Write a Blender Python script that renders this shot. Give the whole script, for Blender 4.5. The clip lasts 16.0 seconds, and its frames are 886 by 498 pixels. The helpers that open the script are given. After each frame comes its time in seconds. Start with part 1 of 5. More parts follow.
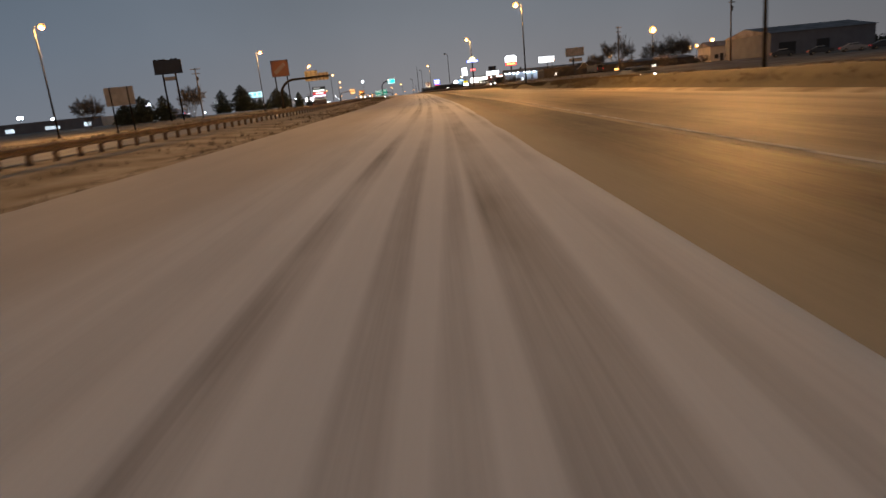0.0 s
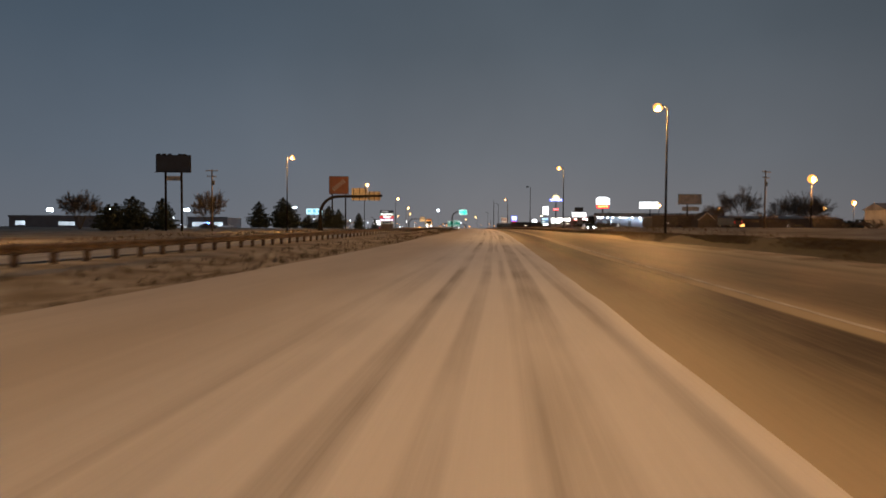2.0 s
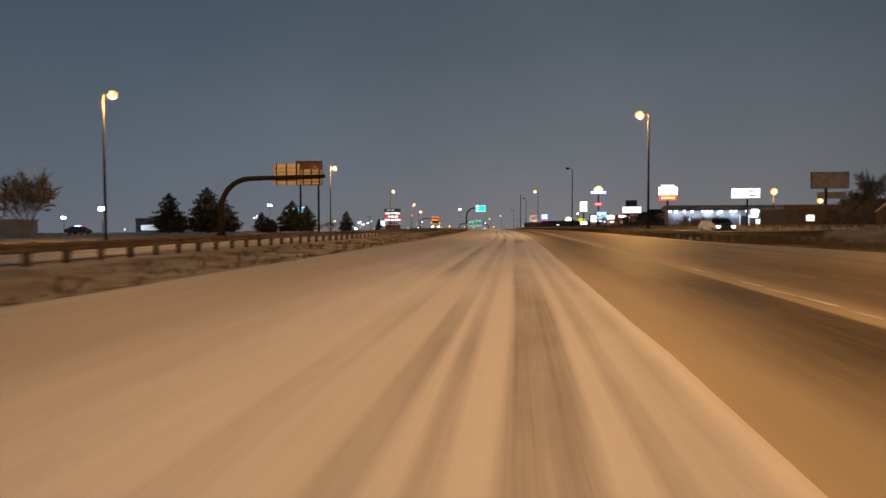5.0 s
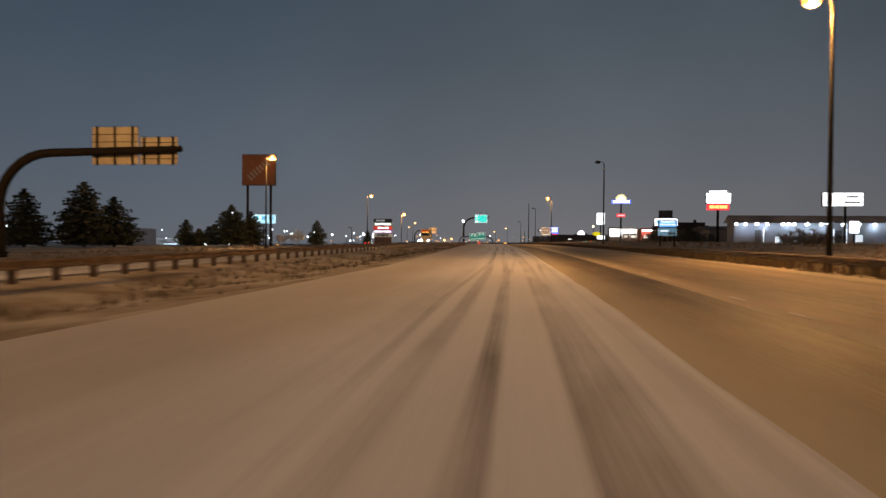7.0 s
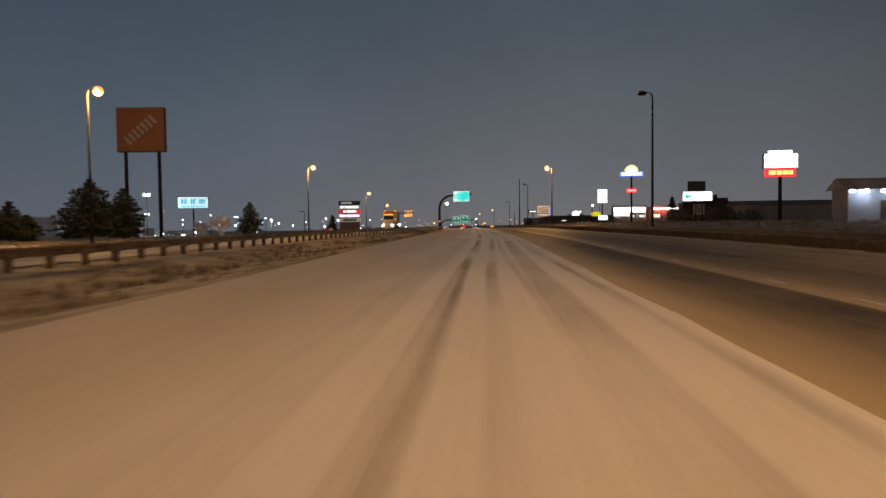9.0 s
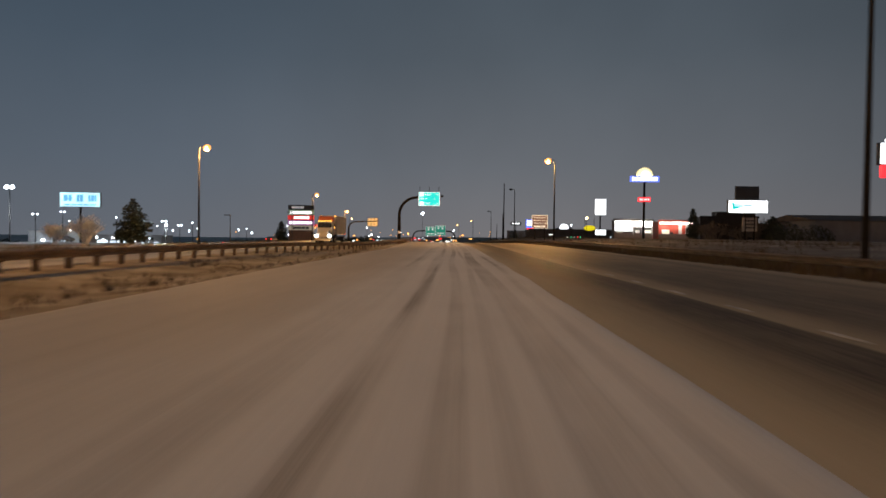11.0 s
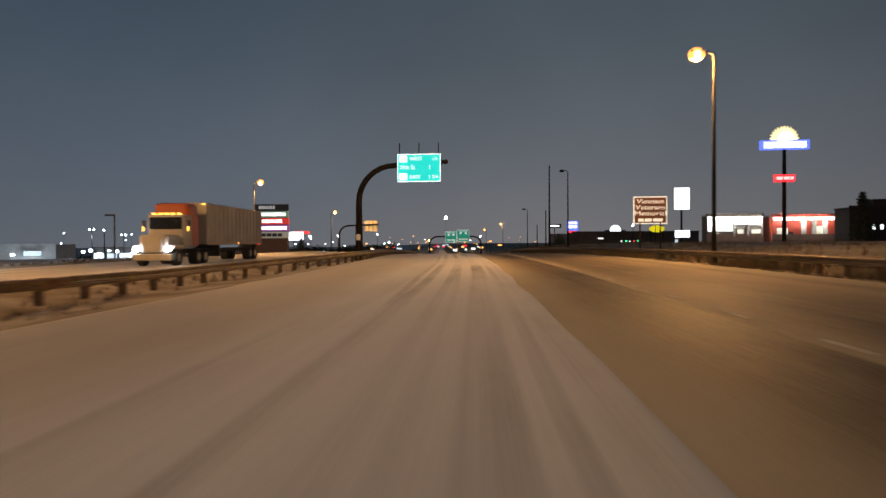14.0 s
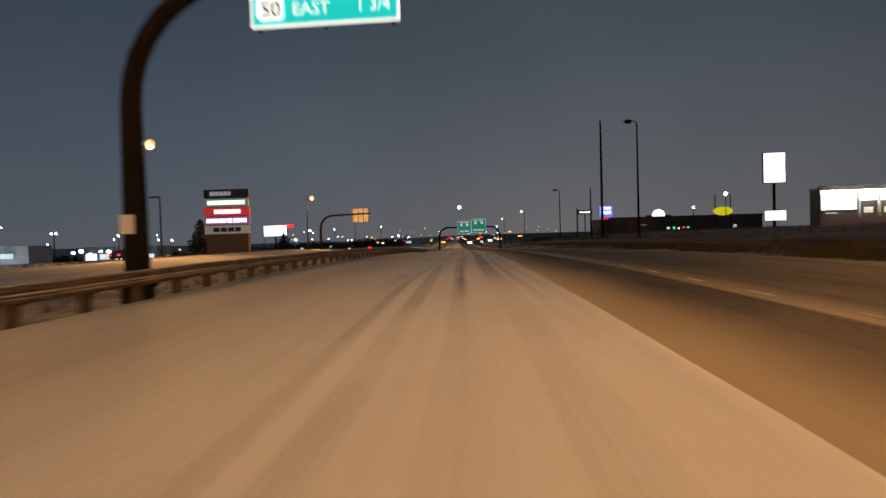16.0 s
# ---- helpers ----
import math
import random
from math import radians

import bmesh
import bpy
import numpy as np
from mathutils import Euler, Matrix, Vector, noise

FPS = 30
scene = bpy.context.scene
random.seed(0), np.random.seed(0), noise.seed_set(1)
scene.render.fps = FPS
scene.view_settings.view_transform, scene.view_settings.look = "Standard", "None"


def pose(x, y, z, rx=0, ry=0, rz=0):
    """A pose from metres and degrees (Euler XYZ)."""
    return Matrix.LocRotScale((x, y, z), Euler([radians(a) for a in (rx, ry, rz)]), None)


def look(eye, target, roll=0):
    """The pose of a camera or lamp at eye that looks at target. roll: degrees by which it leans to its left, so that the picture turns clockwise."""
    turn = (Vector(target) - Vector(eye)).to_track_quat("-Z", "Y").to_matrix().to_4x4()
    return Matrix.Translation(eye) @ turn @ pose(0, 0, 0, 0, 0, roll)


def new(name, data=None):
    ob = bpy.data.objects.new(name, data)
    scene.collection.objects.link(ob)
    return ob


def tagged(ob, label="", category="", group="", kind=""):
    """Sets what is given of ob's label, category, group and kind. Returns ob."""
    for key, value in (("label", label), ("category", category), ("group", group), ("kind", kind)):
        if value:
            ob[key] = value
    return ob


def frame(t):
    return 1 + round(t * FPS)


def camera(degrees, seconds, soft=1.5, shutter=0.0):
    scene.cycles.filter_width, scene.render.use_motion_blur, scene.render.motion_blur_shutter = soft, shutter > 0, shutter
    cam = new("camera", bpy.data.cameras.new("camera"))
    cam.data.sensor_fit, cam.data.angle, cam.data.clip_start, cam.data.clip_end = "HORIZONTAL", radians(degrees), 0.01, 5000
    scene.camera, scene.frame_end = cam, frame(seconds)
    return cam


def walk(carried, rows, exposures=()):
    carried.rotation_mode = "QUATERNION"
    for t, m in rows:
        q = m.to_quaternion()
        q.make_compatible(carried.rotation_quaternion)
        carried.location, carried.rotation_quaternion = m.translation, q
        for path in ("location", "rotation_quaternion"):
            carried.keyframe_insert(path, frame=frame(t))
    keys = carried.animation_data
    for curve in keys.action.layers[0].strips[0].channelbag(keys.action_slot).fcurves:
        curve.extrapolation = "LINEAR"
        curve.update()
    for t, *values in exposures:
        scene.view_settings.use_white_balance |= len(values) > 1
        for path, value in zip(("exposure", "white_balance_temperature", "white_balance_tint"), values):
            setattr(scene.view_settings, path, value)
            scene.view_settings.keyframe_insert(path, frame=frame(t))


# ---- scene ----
cam = camera(69.1, 16.0, shutter=0.5)
PATH = [
    (0, (-0.061, 0.002, 1.318), (0.052, 1.941, 0.841), -5.7),
    (0.5, (0.641, 11.412, 1.371), (0.721, 13.36, 0.926), -7.3),
    (1, (1.524, 23.115, 1.419), (1.569, 25.082, 1.056), -6.3),
    (1.5, (2.37, 34.863, 1.472), (2.375, 36.853, 1.281), -0.8),
    (2, (3.098, 46.104, 1.589), (3.028, 48.102, 1.52), 0.4),
    (2.5, (3.839, 56.932, 1.611), (3.737, 58.929, 1.597), 0.3),
    (3, (4.621, 67.571, 1.612), (4.506, 69.567, 1.6), -0.9),
    (3.5, (5.351, 78.051, 1.562), (5.228, 80.047, 1.532), -1.2),
    (4, (5.759, 88.706, 1.546), (5.612, 90.699, 1.478), 0.0),
    (4.2, (5.896, 92.943, 1.555), (5.747, 94.936, 1.486), -0.0),
    (6.3, (7.348, 136.235, 2.083), (7.174, 138.226, 2.03), -0.3),
    (6.5, (7.398, 140.155, 2.092), (7.207, 142.146, 2.062), 0.3),
    (7, (7.378, 149.716, 2.098), (7.202, 151.708, 2.069), 0.4),
    (7.5, (7.363, 159.669, 2.096), (7.202, 161.662, 2.067), 0.4),
    (8, (7.341, 169.892, 2.05), (7.196, 171.887, 2.019), -0.0),
    (8.5, (7.421, 179.758, 2.106), (7.305, 181.753, 2.038), -0.9),
    (8.7, (7.468, 183.62, 2.116), (7.329, 185.614, 2.037), -0.8),
    (10.8, (7.914, 223.846, 2.308), (7.842, 225.844, 2.245), 0.9),
    (11, (7.972, 227.649, 2.32), (7.904, 229.647, 2.275), 0.7),
    (11.5, (8.083, 237.055, 2.369), (8.018, 239.054, 2.383), -0.4),
    (12, (8.098, 246.242, 2.356), (8.038, 248.241, 2.358), 0.2),
    (12.5, (7.982, 255.424, 2.326), (7.904, 257.422, 2.294), -0.5),
    (13, (7.936, 264.558, 2.271), (7.842, 266.556, 2.251), 0.1),
    (13.5, (8.025, 273.753, 2.27), (7.885, 275.748, 2.247), -0.1),
    (14, (7.883, 282.796, 2.3), (7.727, 284.79, 2.2746), -0.3),
    (14.5, (7.522, 291.987, 2.3), (7.349, 293.979, 2.2601), -0.7),
    (15, (7.155, 301.269, 2.28), (6.954, 303.258, 2.2362), -1.0),
    (15.5, (6.692, 310.666, 2.25), (6.488, 312.656, 2.2042), -1.2),
    (16, (6.018, 319.743, 2.21), (5.814, 321.732, 2.1603), -1.6),
]
walk(cam, [(t, look(eye, target, roll)) for t, eye, target, roll in PATH],
     [(0, 0.55), (1.0, 0.42), (1.5, 0.32), (2.5, 0.22), (4.2, 0.25), (6.3, 0.1), (8.7, -0.05), (10.8, 0.12), (13, 0.18), (14, 0.05), (14.5, 0.0), (15.3, -0.2), (16, -0.3)])

# ---- light of the night: cloud lit by the town, and the exposure ----
world = bpy.data.worlds.new("night_sky")
scene.world = world
world.use_nodes = True
wn, wl = world.node_tree.nodes, world.node_tree.links
wn.clear()
w_out, w_bg = wn.new("ShaderNodeOutputWorld"), wn.new("ShaderNodeBackground")
w_co, w_sep = wn.new("ShaderNodeTexCoord"), wn.new("ShaderNodeSeparateXYZ")
w_ramp, w_noise, w_mix = wn.new("ShaderNodeValToRGB"), wn.new("ShaderNodeTexNoise"), wn.new("ShaderNodeMix")
w_ramp.color_ramp.elements[0].position, w_ramp.color_ramp.elements[0].color = 0.0, (0.180, 0.182, 0.196, 1)
w_ramp.color_ramp.elements[1].position, w_ramp.color_ramp.elements[1].color = 0.5, (0.042, 0.066, 0.092, 1)
e = w_ramp.color_ramp.elements.new(0.10)
e.color = (0.142, 0.160, 0.184, 1)
e = w_ramp.color_ramp.elements.new(0.26)
e.color = (0.090, 0.114, 0.140, 1)
w_noise.inputs["Scale"].default_value, w_noise.inputs["Detail"].default_value = 3.0, 4.0
w_mix.data_type, w_mix.blend_type = "RGBA", "MULTIPLY"
w_mix.inputs[0].default_value = 0.30
wl.new(w_co.outputs["Generated"], w_sep.inputs[0])
wl.new(w_sep.outputs["Z"], w_ramp.inputs[0])
wl.new(w_co.outputs["Generated"], w_noise.inputs["Vector"])
wl.new(w_ramp.outputs[0], w_mix.inputs[6])
wl.new(w_noise.outputs["Fac"], w_mix.inputs[7])
w_side = wn.new("ShaderNodeMapRange")
w_side.inputs["From Min"].default_value, w_side.inputs["From Max"].default_value = -0.55, 0.10
w_side.inputs["To Min"].default_value, w_side.inputs["To Max"].default_value = 0.47, 1.0
w_side.interpolation_type = "SMOOTHSTEP"
wl.new(w_sep.outputs["X"], w_side.inputs["Value"])
w_tint = wn.new("ShaderNodeMix")
w_tint.data_type, w_tint.blend_type = "RGBA", "MIX"
w_tint.inputs[6].default_value, w_tint.inputs[7].default_value = (0.45, 0.62, 0.79, 1), (1.04, 1.0, 0.98, 1)
wl.new(w_side.outputs[0], w_tint.inputs[0])
w_mul = wn.new("ShaderNodeMix")
w_mul.data_type, w_mul.blend_type = "RGBA", "MULTIPLY"
w_mul.inputs[0].default_value = 1.0
wl.new(w_mix.outputs[2], w_mul.inputs[6])
wl.new(w_tint.outputs[2], w_mul.inputs[7])
w_east = wn.new("ShaderNodeMapRange")
w_east.inputs["From Min"].default_value, w_east.inputs["From Max"].default_value = 0.15, 0.75
w_east.inputs["To Min"].default_value, w_east.inputs["To Max"].default_value = 1.0, 0.66
w_east.interpolation_type = "SMOOTHSTEP"
wl.new(w_sep.outputs["X"], w_east.inputs["Value"])
wl.new(w_east.outputs[0], w_bg.inputs["Strength"])
wl.new(w_mul.outputs[2], w_bg.inputs["Color"])
wl.new(w_bg.outputs[0], w_out.inputs[0])

SODIUM = (1.0, 0.50, 0.152)
COOL = (0.72, 0.87, 1.0)


def lamp_light(name, place, power, colour, radius=0.25):
    data = bpy.data.lights.new(name, "POINT")
    data.energy, data.color, data.shadow_soft_size = power, colour, radius
    ob = new(name, data)
    ob.location = place
    return ob


# ---- the plan: the edge line of the driven lanes, and the height of the road ----
def spline(knots):
    xs, ys = [k[0] for k in knots], [k[1] for k in knots]
    m = []
    for i in range(len(xs)):
        a, b = max(i - 1, 0), min(i + 1, len(xs) - 1)
        m.append((ys[b] - ys[a]) / (xs[b] - xs[a]))

    def at(x):
        if x <= xs[0]:
            return ys[0] + m[0] * (x - xs[0])
        if x >= xs[-1]:
            return ys[-1] + m[-1] * (x - xs[-1])
        i = next(k for k in range(len(xs) - 1) if x <= xs[k + 1])
        h = xs[i + 1] - xs[i]
        t = (x - xs[i]) / h
        return ((2 * t ** 3 - 3 * t ** 2 + 1) * ys[i] + (t ** 3 - 2 * t ** 2 + t) * h * m[i]
                + (3 * t ** 2 - 2 * t ** 3) * ys[i + 1] + (t ** 3 - t ** 2) * h * m[i + 1])
    return at


edge = spline([(-200, -11), (-100, -4.5), (0, 1.8), (46, 4.9), (83, 6.8), (120, 8.3), (166, 9.7), (200, 10.05), (235, 10.05),
               (265, 9.6), (298, 8.8), (330, 7.4), (400, 2.6), (470, -3), (530, -8), (700, -22), (1500, -88)])
level = spline([(-200, -0.6), (-60, -0.1), (0, 0.0), (45, 0.2), (90, 0.34), (140, 0.68), (180, 0.82), (230, 0.98), (270, 0.97),
                (300, 0.98), (325, 0.98), (345, 0.90), (370, 0.52), (400, -0.12), (430, -0.95), (470, -2.0), (530, -3.4), (700, -6.3), (1000, -8.0), (1500, -8.0)])
rim = spline([(300, 0.98), (325, 0.98), (350, 1.0), (400, 0.85), (430, 0.55), (470, -0.3), (530, -2.6), (700, -6.3), (1000, -8.0), (1500, -8.0)])
LEFT_PROFILE = [(-400, 0.1), (-60, -0.3), (-40, -0.38), (-33, -0.42), (-31.5, -0.36), (-24, -0.2), (-17.6, -0.08), (-15.8, -0.14), (-13, -0.40), (-9.9, -0.17), (-9.0, 0.0)]
RIGHT_PROFILE = [(11.4, 0.0), (13.5, -0.1), (18, 0.35), (26, 0.85), (40, 1.0), (400, 1.4)]


def lift(u, y):
    """Height of the ground over the road's own level, u metres to the right of the edge line. Past the crest the road runs down in a shallow cutting."""
    return beside(u, y) + (0.0 if y < 325 else (rim(y) - level(y)) * float(np.interp(u, [-34, -18, 11, 15], [1, 0, 0, 1])))


def bank_foot(y):
    return float(np.interp(y, [50, 75, 92, 112], [11.0, 12.4, 12.4, 10.05]))


def beside(u, y):
    if u < -9.2:
        fall = float(np.interp(y, [280, 420], [0.0, -1.7])) * float(np.interp(u, [-60, -34], [1, 0]))
        fall += float(np.interp(y, [260, 700], [0.0, -8.0])) * float(np.interp(u, [-280, -90], [1, 0]))
        return fall + float(np.interp(u, [p[0] for p in LEFT_PROFILE], [p[1] for p in LEFT_PROFILE]))
    if u <= 10.3:
        return 0.0
    flat = float(np.interp(u, [p[0] for p in RIGHT_PROFILE], [p[1] for p in RIGHT_PROFILE]))
    foot, crest = bank_foot(y), float(np.interp(y, [80, 120], [0.82, 0.55]))
    raised = float(np.interp(u, [foot, foot + 1.5, max(14.0, foot + 1.9), 15.4, 23.5, 28, 40, 400], [0, crest, crest, 0.0, 0.02, 0.10, 0.35, 1.0]))
    w = min(max((y - 118) / 40, 0), 1)
    w = w * w * (3 - 2 * w)
    return raised * (1 - w) + flat * w


def spot(u, y, dz=0.0):
    return Vector((edge(y) + u, y, level(y) + lift(u, y) + dz))


def floor_at(x, y):
    return level(y) + lift(x - edge(y), y)


# ---- materials ----
def material(name, base, rough=0.7, metal=0.0, second=None, scale=4.0, amount=0.5, bump=0.0, bump_scale=30.0, fine=0.25, spec=0.5):
    m = bpy.data.materials.new(name)
    m.use_nodes = True
    n, k = m.node_tree.nodes, m.node_tree.links
    b = n["Principled BSDF"]
    b.inputs["Roughness"].default_value, b.inputs["Metallic"].default_value = rough, metal
    b.inputs["Specular IOR Level"].default_value = spec
    co = n.new("ShaderNodeTexCoord")
    big, small = n.new("ShaderNodeTexNoise"), n.new("ShaderNodeTexNoise")
    big.inputs["Scale"].default_value, big.inputs["Detail"].default_value = scale, 5.0
    small.inputs["Scale"].default_value, small.inputs["Detail"].default_value = bump_scale, 4.0
    k.new(co.outputs["Object"], big.inputs["Vector"])
    k.new(co.outputs["Object"], small.inputs["Vector"])
    span = n.new("ShaderNodeMapRange")
    span.inputs["From Min"].default_value, span.inputs["From Max"].default_value = 0.35, 0.65
    span.inputs["To Max"].default_value = amount
    k.new(big.outputs["Fac"], span.inputs["Value"])
    mix = n.new("ShaderNodeMix")
    mix.data_type = "RGBA"
    mix.inputs[6].default_value = (*base, 1)
    mix.inputs[7].default_value = (*(second or [c * 0.55 for c in base]), 1)
    k.new(span.outputs[0], mix.inputs[0])
    grain = n.new("ShaderNodeMix")
    grain.data_type, grain.blend_type = "RGBA", "MULTIPLY"
    grain.inputs[0].default_value = fine
    k.new(mix.outputs[2], grain.inputs[6])
    k.new(small.outputs["Fac"], grain.inputs[7])
    k.new(grain.outputs[2], b.inputs["Base Color"])
    if bump:
        bp = n.new("ShaderNodeBump")
        bp.inputs["Strength"].default_value, bp.inputs["Distance"].default_value = bump, 0.02
        k.new(small.outputs["Fac"], bp.inputs["Height"])
        k.new(bp.outputs[0], b.inputs["Normal"])
    return m


def glow(name, colour, strength, uneven=0.0, scale=3.0):
    m = bpy.data.materials.new(name)
    m.use_nodes = True
    n, k = m.node_tree.nodes, m.node_tree.links
    b = n["Principled BSDF"]
    b.inputs["Base Color"].default_value = (*[min(c, 0.8) for c in colour], 1)
    b.inputs["Roughness"].default_value = 0.4
    b.inputs["Emission Color"].default_value = (*colour, 1)
    b.inputs["Emission Strength"].default_value = strength
    if uneven:
        co, tex, span = n.new("ShaderNodeTexCoord"), n.new("ShaderNodeTexNoise"), n.new("ShaderNodeMapRange")
        tex.inputs["Scale"].default_value = scale
        span.inputs["From Min"].default_value, span.inputs["From Max"].default_value = 0.3, 0.7
        span.inputs["To Min"].default_value, span.inputs["To Max"].default_value = strength * (1 - uneven), strength * (1 + uneven)
        k.new(co.outputs["Object"], tex.inputs["Vector"])
        k.new(tex.outputs["Fac"], span.inputs["Value"])
        k.new(span.outputs[0], b.inputs["Emission Strength"])
    return m


def lane_material(name, tracks, dry=0.66, spec=0.16, snow_colour=(0.66, 0.645, 0.63), beyond_pool=None, narrow=0.0, full=0.93, blotch=1.9, dark=(0.055, 0.050, 0.045), tread=0.0, steady=0.15):
    """Snow or slush on the road. UV: metres across and along. tracks: rows of (u, share of snow)."""
    m = bpy.data.materials.new(name)
    m.use_nodes = True
    n, k = m.node_tree.nodes, m.node_tree.links
    b = n["Principled BSDF"]
    b.inputs["Specular IOR Level"].default_value = spec
    uv, sep = n.new("ShaderNodeUVMap"), n.new("ShaderNodeSeparateXYZ")
    uv.uv_map = "lane"
    k.new(uv.outputs[0], sep.inputs[0])

    def stretched(sx, sy, detail=4.0, rough=0.55):
        mp, tex = n.new("ShaderNodeMapping"), n.new("ShaderNodeTexNoise")
        mp.inputs["Scale"].default_value = (sx, sy, 1)
        tex.inputs["Scale"].default_value, tex.inputs["Detail"].default_value, tex.inputs["Roughness"].default_value = 1.0, detail, rough
        k.new(uv.outputs[0], mp.inputs["Vector"])
        k.new(mp.outputs[0], tex.inputs["Vector"])
        return tex.outputs["Fac"]

    def maths(op, a, c, clamp=False):
        node = n.new("ShaderNodeMath")
        node.operation, node.use_clamp = op, clamp
        for i, v in enumerate((a, c)):
            if isinstance(v, (int, float)):
                node.inputs[i].default_value = v
            else:
                k.new(v, node.inputs[i])
        return node.outputs[0]

    wander = maths("MULTIPLY", maths("SUBTRACT", stretched(0.08, 0.018, 2.0), 0.5), 1.1)
    across = maths("ADD", sep.outputs["X"], wander)
    lo, hi = tracks[0][0], tracks[-1][0]
    ramp = n.new("ShaderNodeValToRGB")
    ramp.color_ramp.interpolation = "LINEAR"
    els = ramp.color_ramp.elements
    for i, (u, s) in enumerate(tracks):
        pos = (u - lo) / (hi - lo)
        el = els[i] if i < 2 else els.new(pos)
        el.position, el.color = pos, (s, s, s, 1)
    k.new(maths("DIVIDE", maths("SUBTRACT", across, lo), hi - lo), ramp.inputs[0])
    drift = maths("MULTIPLY", maths("SUBTRACT", stretched(0.05, 0.011, 2.0), 0.5), 3.4)
    weave = n.new("ShaderNodeTexWave")
    weave.inputs["Scale"].default_value, weave.inputs["Distortion"].default_value = 0.245, 0.0
    flat = n.new("ShaderNodeCombineXYZ")
    k.new(maths("ADD", sep.outputs["X"], drift), flat.inputs["X"])
    k.new(flat.outputs[0], weave.inputs["Vector"])
    thin = n.new("ShaderNodeMapRange")
    thin.inputs["From Min"].default_value, thin.inputs["From Max"].default_value = 0.90, 0.99
    thin.inputs["To Max"].default_value = narrow
    k.new(weave.outputs["Fac"], thin.inputs["Value"])
    lane = n.new("ShaderNodeMapRange")
    lane.inputs["From Min"].default_value, lane.inputs["From Max"].default_value = -4.6, -3.9
    k.new(sep.outputs["X"], lane.inputs["Value"])
    fade = n.new("ShaderNodeMapRange")
    fade.inputs["From Min"].default_value, fade.inputs["From Max"].default_value = 0.38, 0.62
    fade.inputs["To Min"].default_value = steady
    k.new(stretched(0.4, 0.06, 3.0), fade.inputs["Value"])
    streak = maths("MULTIPLY", maths("SUBTRACT", stretched(2.6, 0.03), 0.5), 0.5 * blotch)
    patch = maths("MULTIPLY", maths("SUBTRACT", stretched(0.7, 0.2, 6.0, 0.65), 0.5), blotch)
    fine = maths("ADD", maths("MULTIPLY", maths("SUBTRACT", stretched(24.0, 2.0, 3.0), 0.5), 0.3), maths("MULTIPLY", maths("SUBTRACT", stretched(13.0, 0.05, 4.0, 0.7), 0.5), 0.45 * blotch))
    kept = maths("SUBTRACT", full, maths("MULTIPLY", fade.outputs[0], maths("SUBTRACT", full, ramp.outputs[0])))
    kept = maths("SUBTRACT", kept, maths("MULTIPLY", maths("MULTIPLY", thin.outputs[0], lane.outputs[0]), fade.outputs[0]))
    worn = maths("SUBTRACT", 1.06, kept)
    share = maths("ADD", kept, maths("MULTIPLY", worn, maths("ADD", maths("ADD", streak, patch), fine)), True)
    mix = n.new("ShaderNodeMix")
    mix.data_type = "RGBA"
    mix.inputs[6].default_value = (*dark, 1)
    mix.inputs[7].default_value = (*snow_colour, 1)
    # Headlight pool painted as whiter snow; the left lane gets the duller colour.
    if beyond_pool:
        pool_mix, pool_edge = n.new("ShaderNodeMix"), n.new("ShaderNodeMapRange")
        pool_mix.data_type, pool_edge.interpolation_type = "RGBA", "SMOOTHSTEP"
        pool_edge.inputs["From Min"].default_value, pool_edge.inputs["From Max"].default_value = -6.4, -3.4
        k.new(maths("ADD", sep.outputs["X"], maths("MULTIPLY", maths("SUBTRACT", stretched(0.5, 0.05, 3.0), 0.5), 2.4)), pool_edge.inputs["Value"])
        pool_mix.inputs[6].default_value, pool_mix.inputs[7].default_value = (*beyond_pool, 1), (*snow_colour, 1)
        k.new(pool_edge.outputs[0], pool_mix.inputs[0])
        k.new(pool_mix.outputs[2], mix.inputs[7])
    if tread:
        share = maths("SUBTRACT", share, maths("MULTIPLY", maths("MULTIPLY", worn, tread), stretched(46.0, 0.35, 1.0)), True)
    k.new(share, mix.inputs[0])
    k.new(mix.outputs[2], b.inputs["Base Color"])
    k.new(maths("ADD", maths("MULTIPLY", share, 0.80 - dry), dry), b.inputs["Roughness"])
    bp = n.new("ShaderNodeBump")
    bp.inputs["Strength"].default_value, bp.inputs["Distance"].default_value = 0.35, 0.015
    k.new(maths("ADD", share, maths("MULTIPLY", stretched(9.0, 9.0), 0.5)), bp.inputs["Height"])
    k.new(bp.outputs[0], b.inputs["Normal"])
    return m


# Driven lane's snow is whitened in place of the car's headlight pool.
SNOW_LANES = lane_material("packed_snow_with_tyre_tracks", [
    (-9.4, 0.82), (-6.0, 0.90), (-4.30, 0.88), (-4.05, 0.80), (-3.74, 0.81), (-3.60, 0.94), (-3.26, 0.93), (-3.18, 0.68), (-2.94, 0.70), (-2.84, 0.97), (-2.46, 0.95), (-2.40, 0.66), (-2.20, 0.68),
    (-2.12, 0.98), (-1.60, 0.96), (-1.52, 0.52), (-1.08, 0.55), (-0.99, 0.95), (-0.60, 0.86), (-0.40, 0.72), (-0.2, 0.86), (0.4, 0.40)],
    snow_colour=(0.90, 0.885, 0.865), beyond_pool=(0.64, 0.585, 0.52), narrow=0.24, dark=(0.135, 0.118, 0.100), tread=0.28)
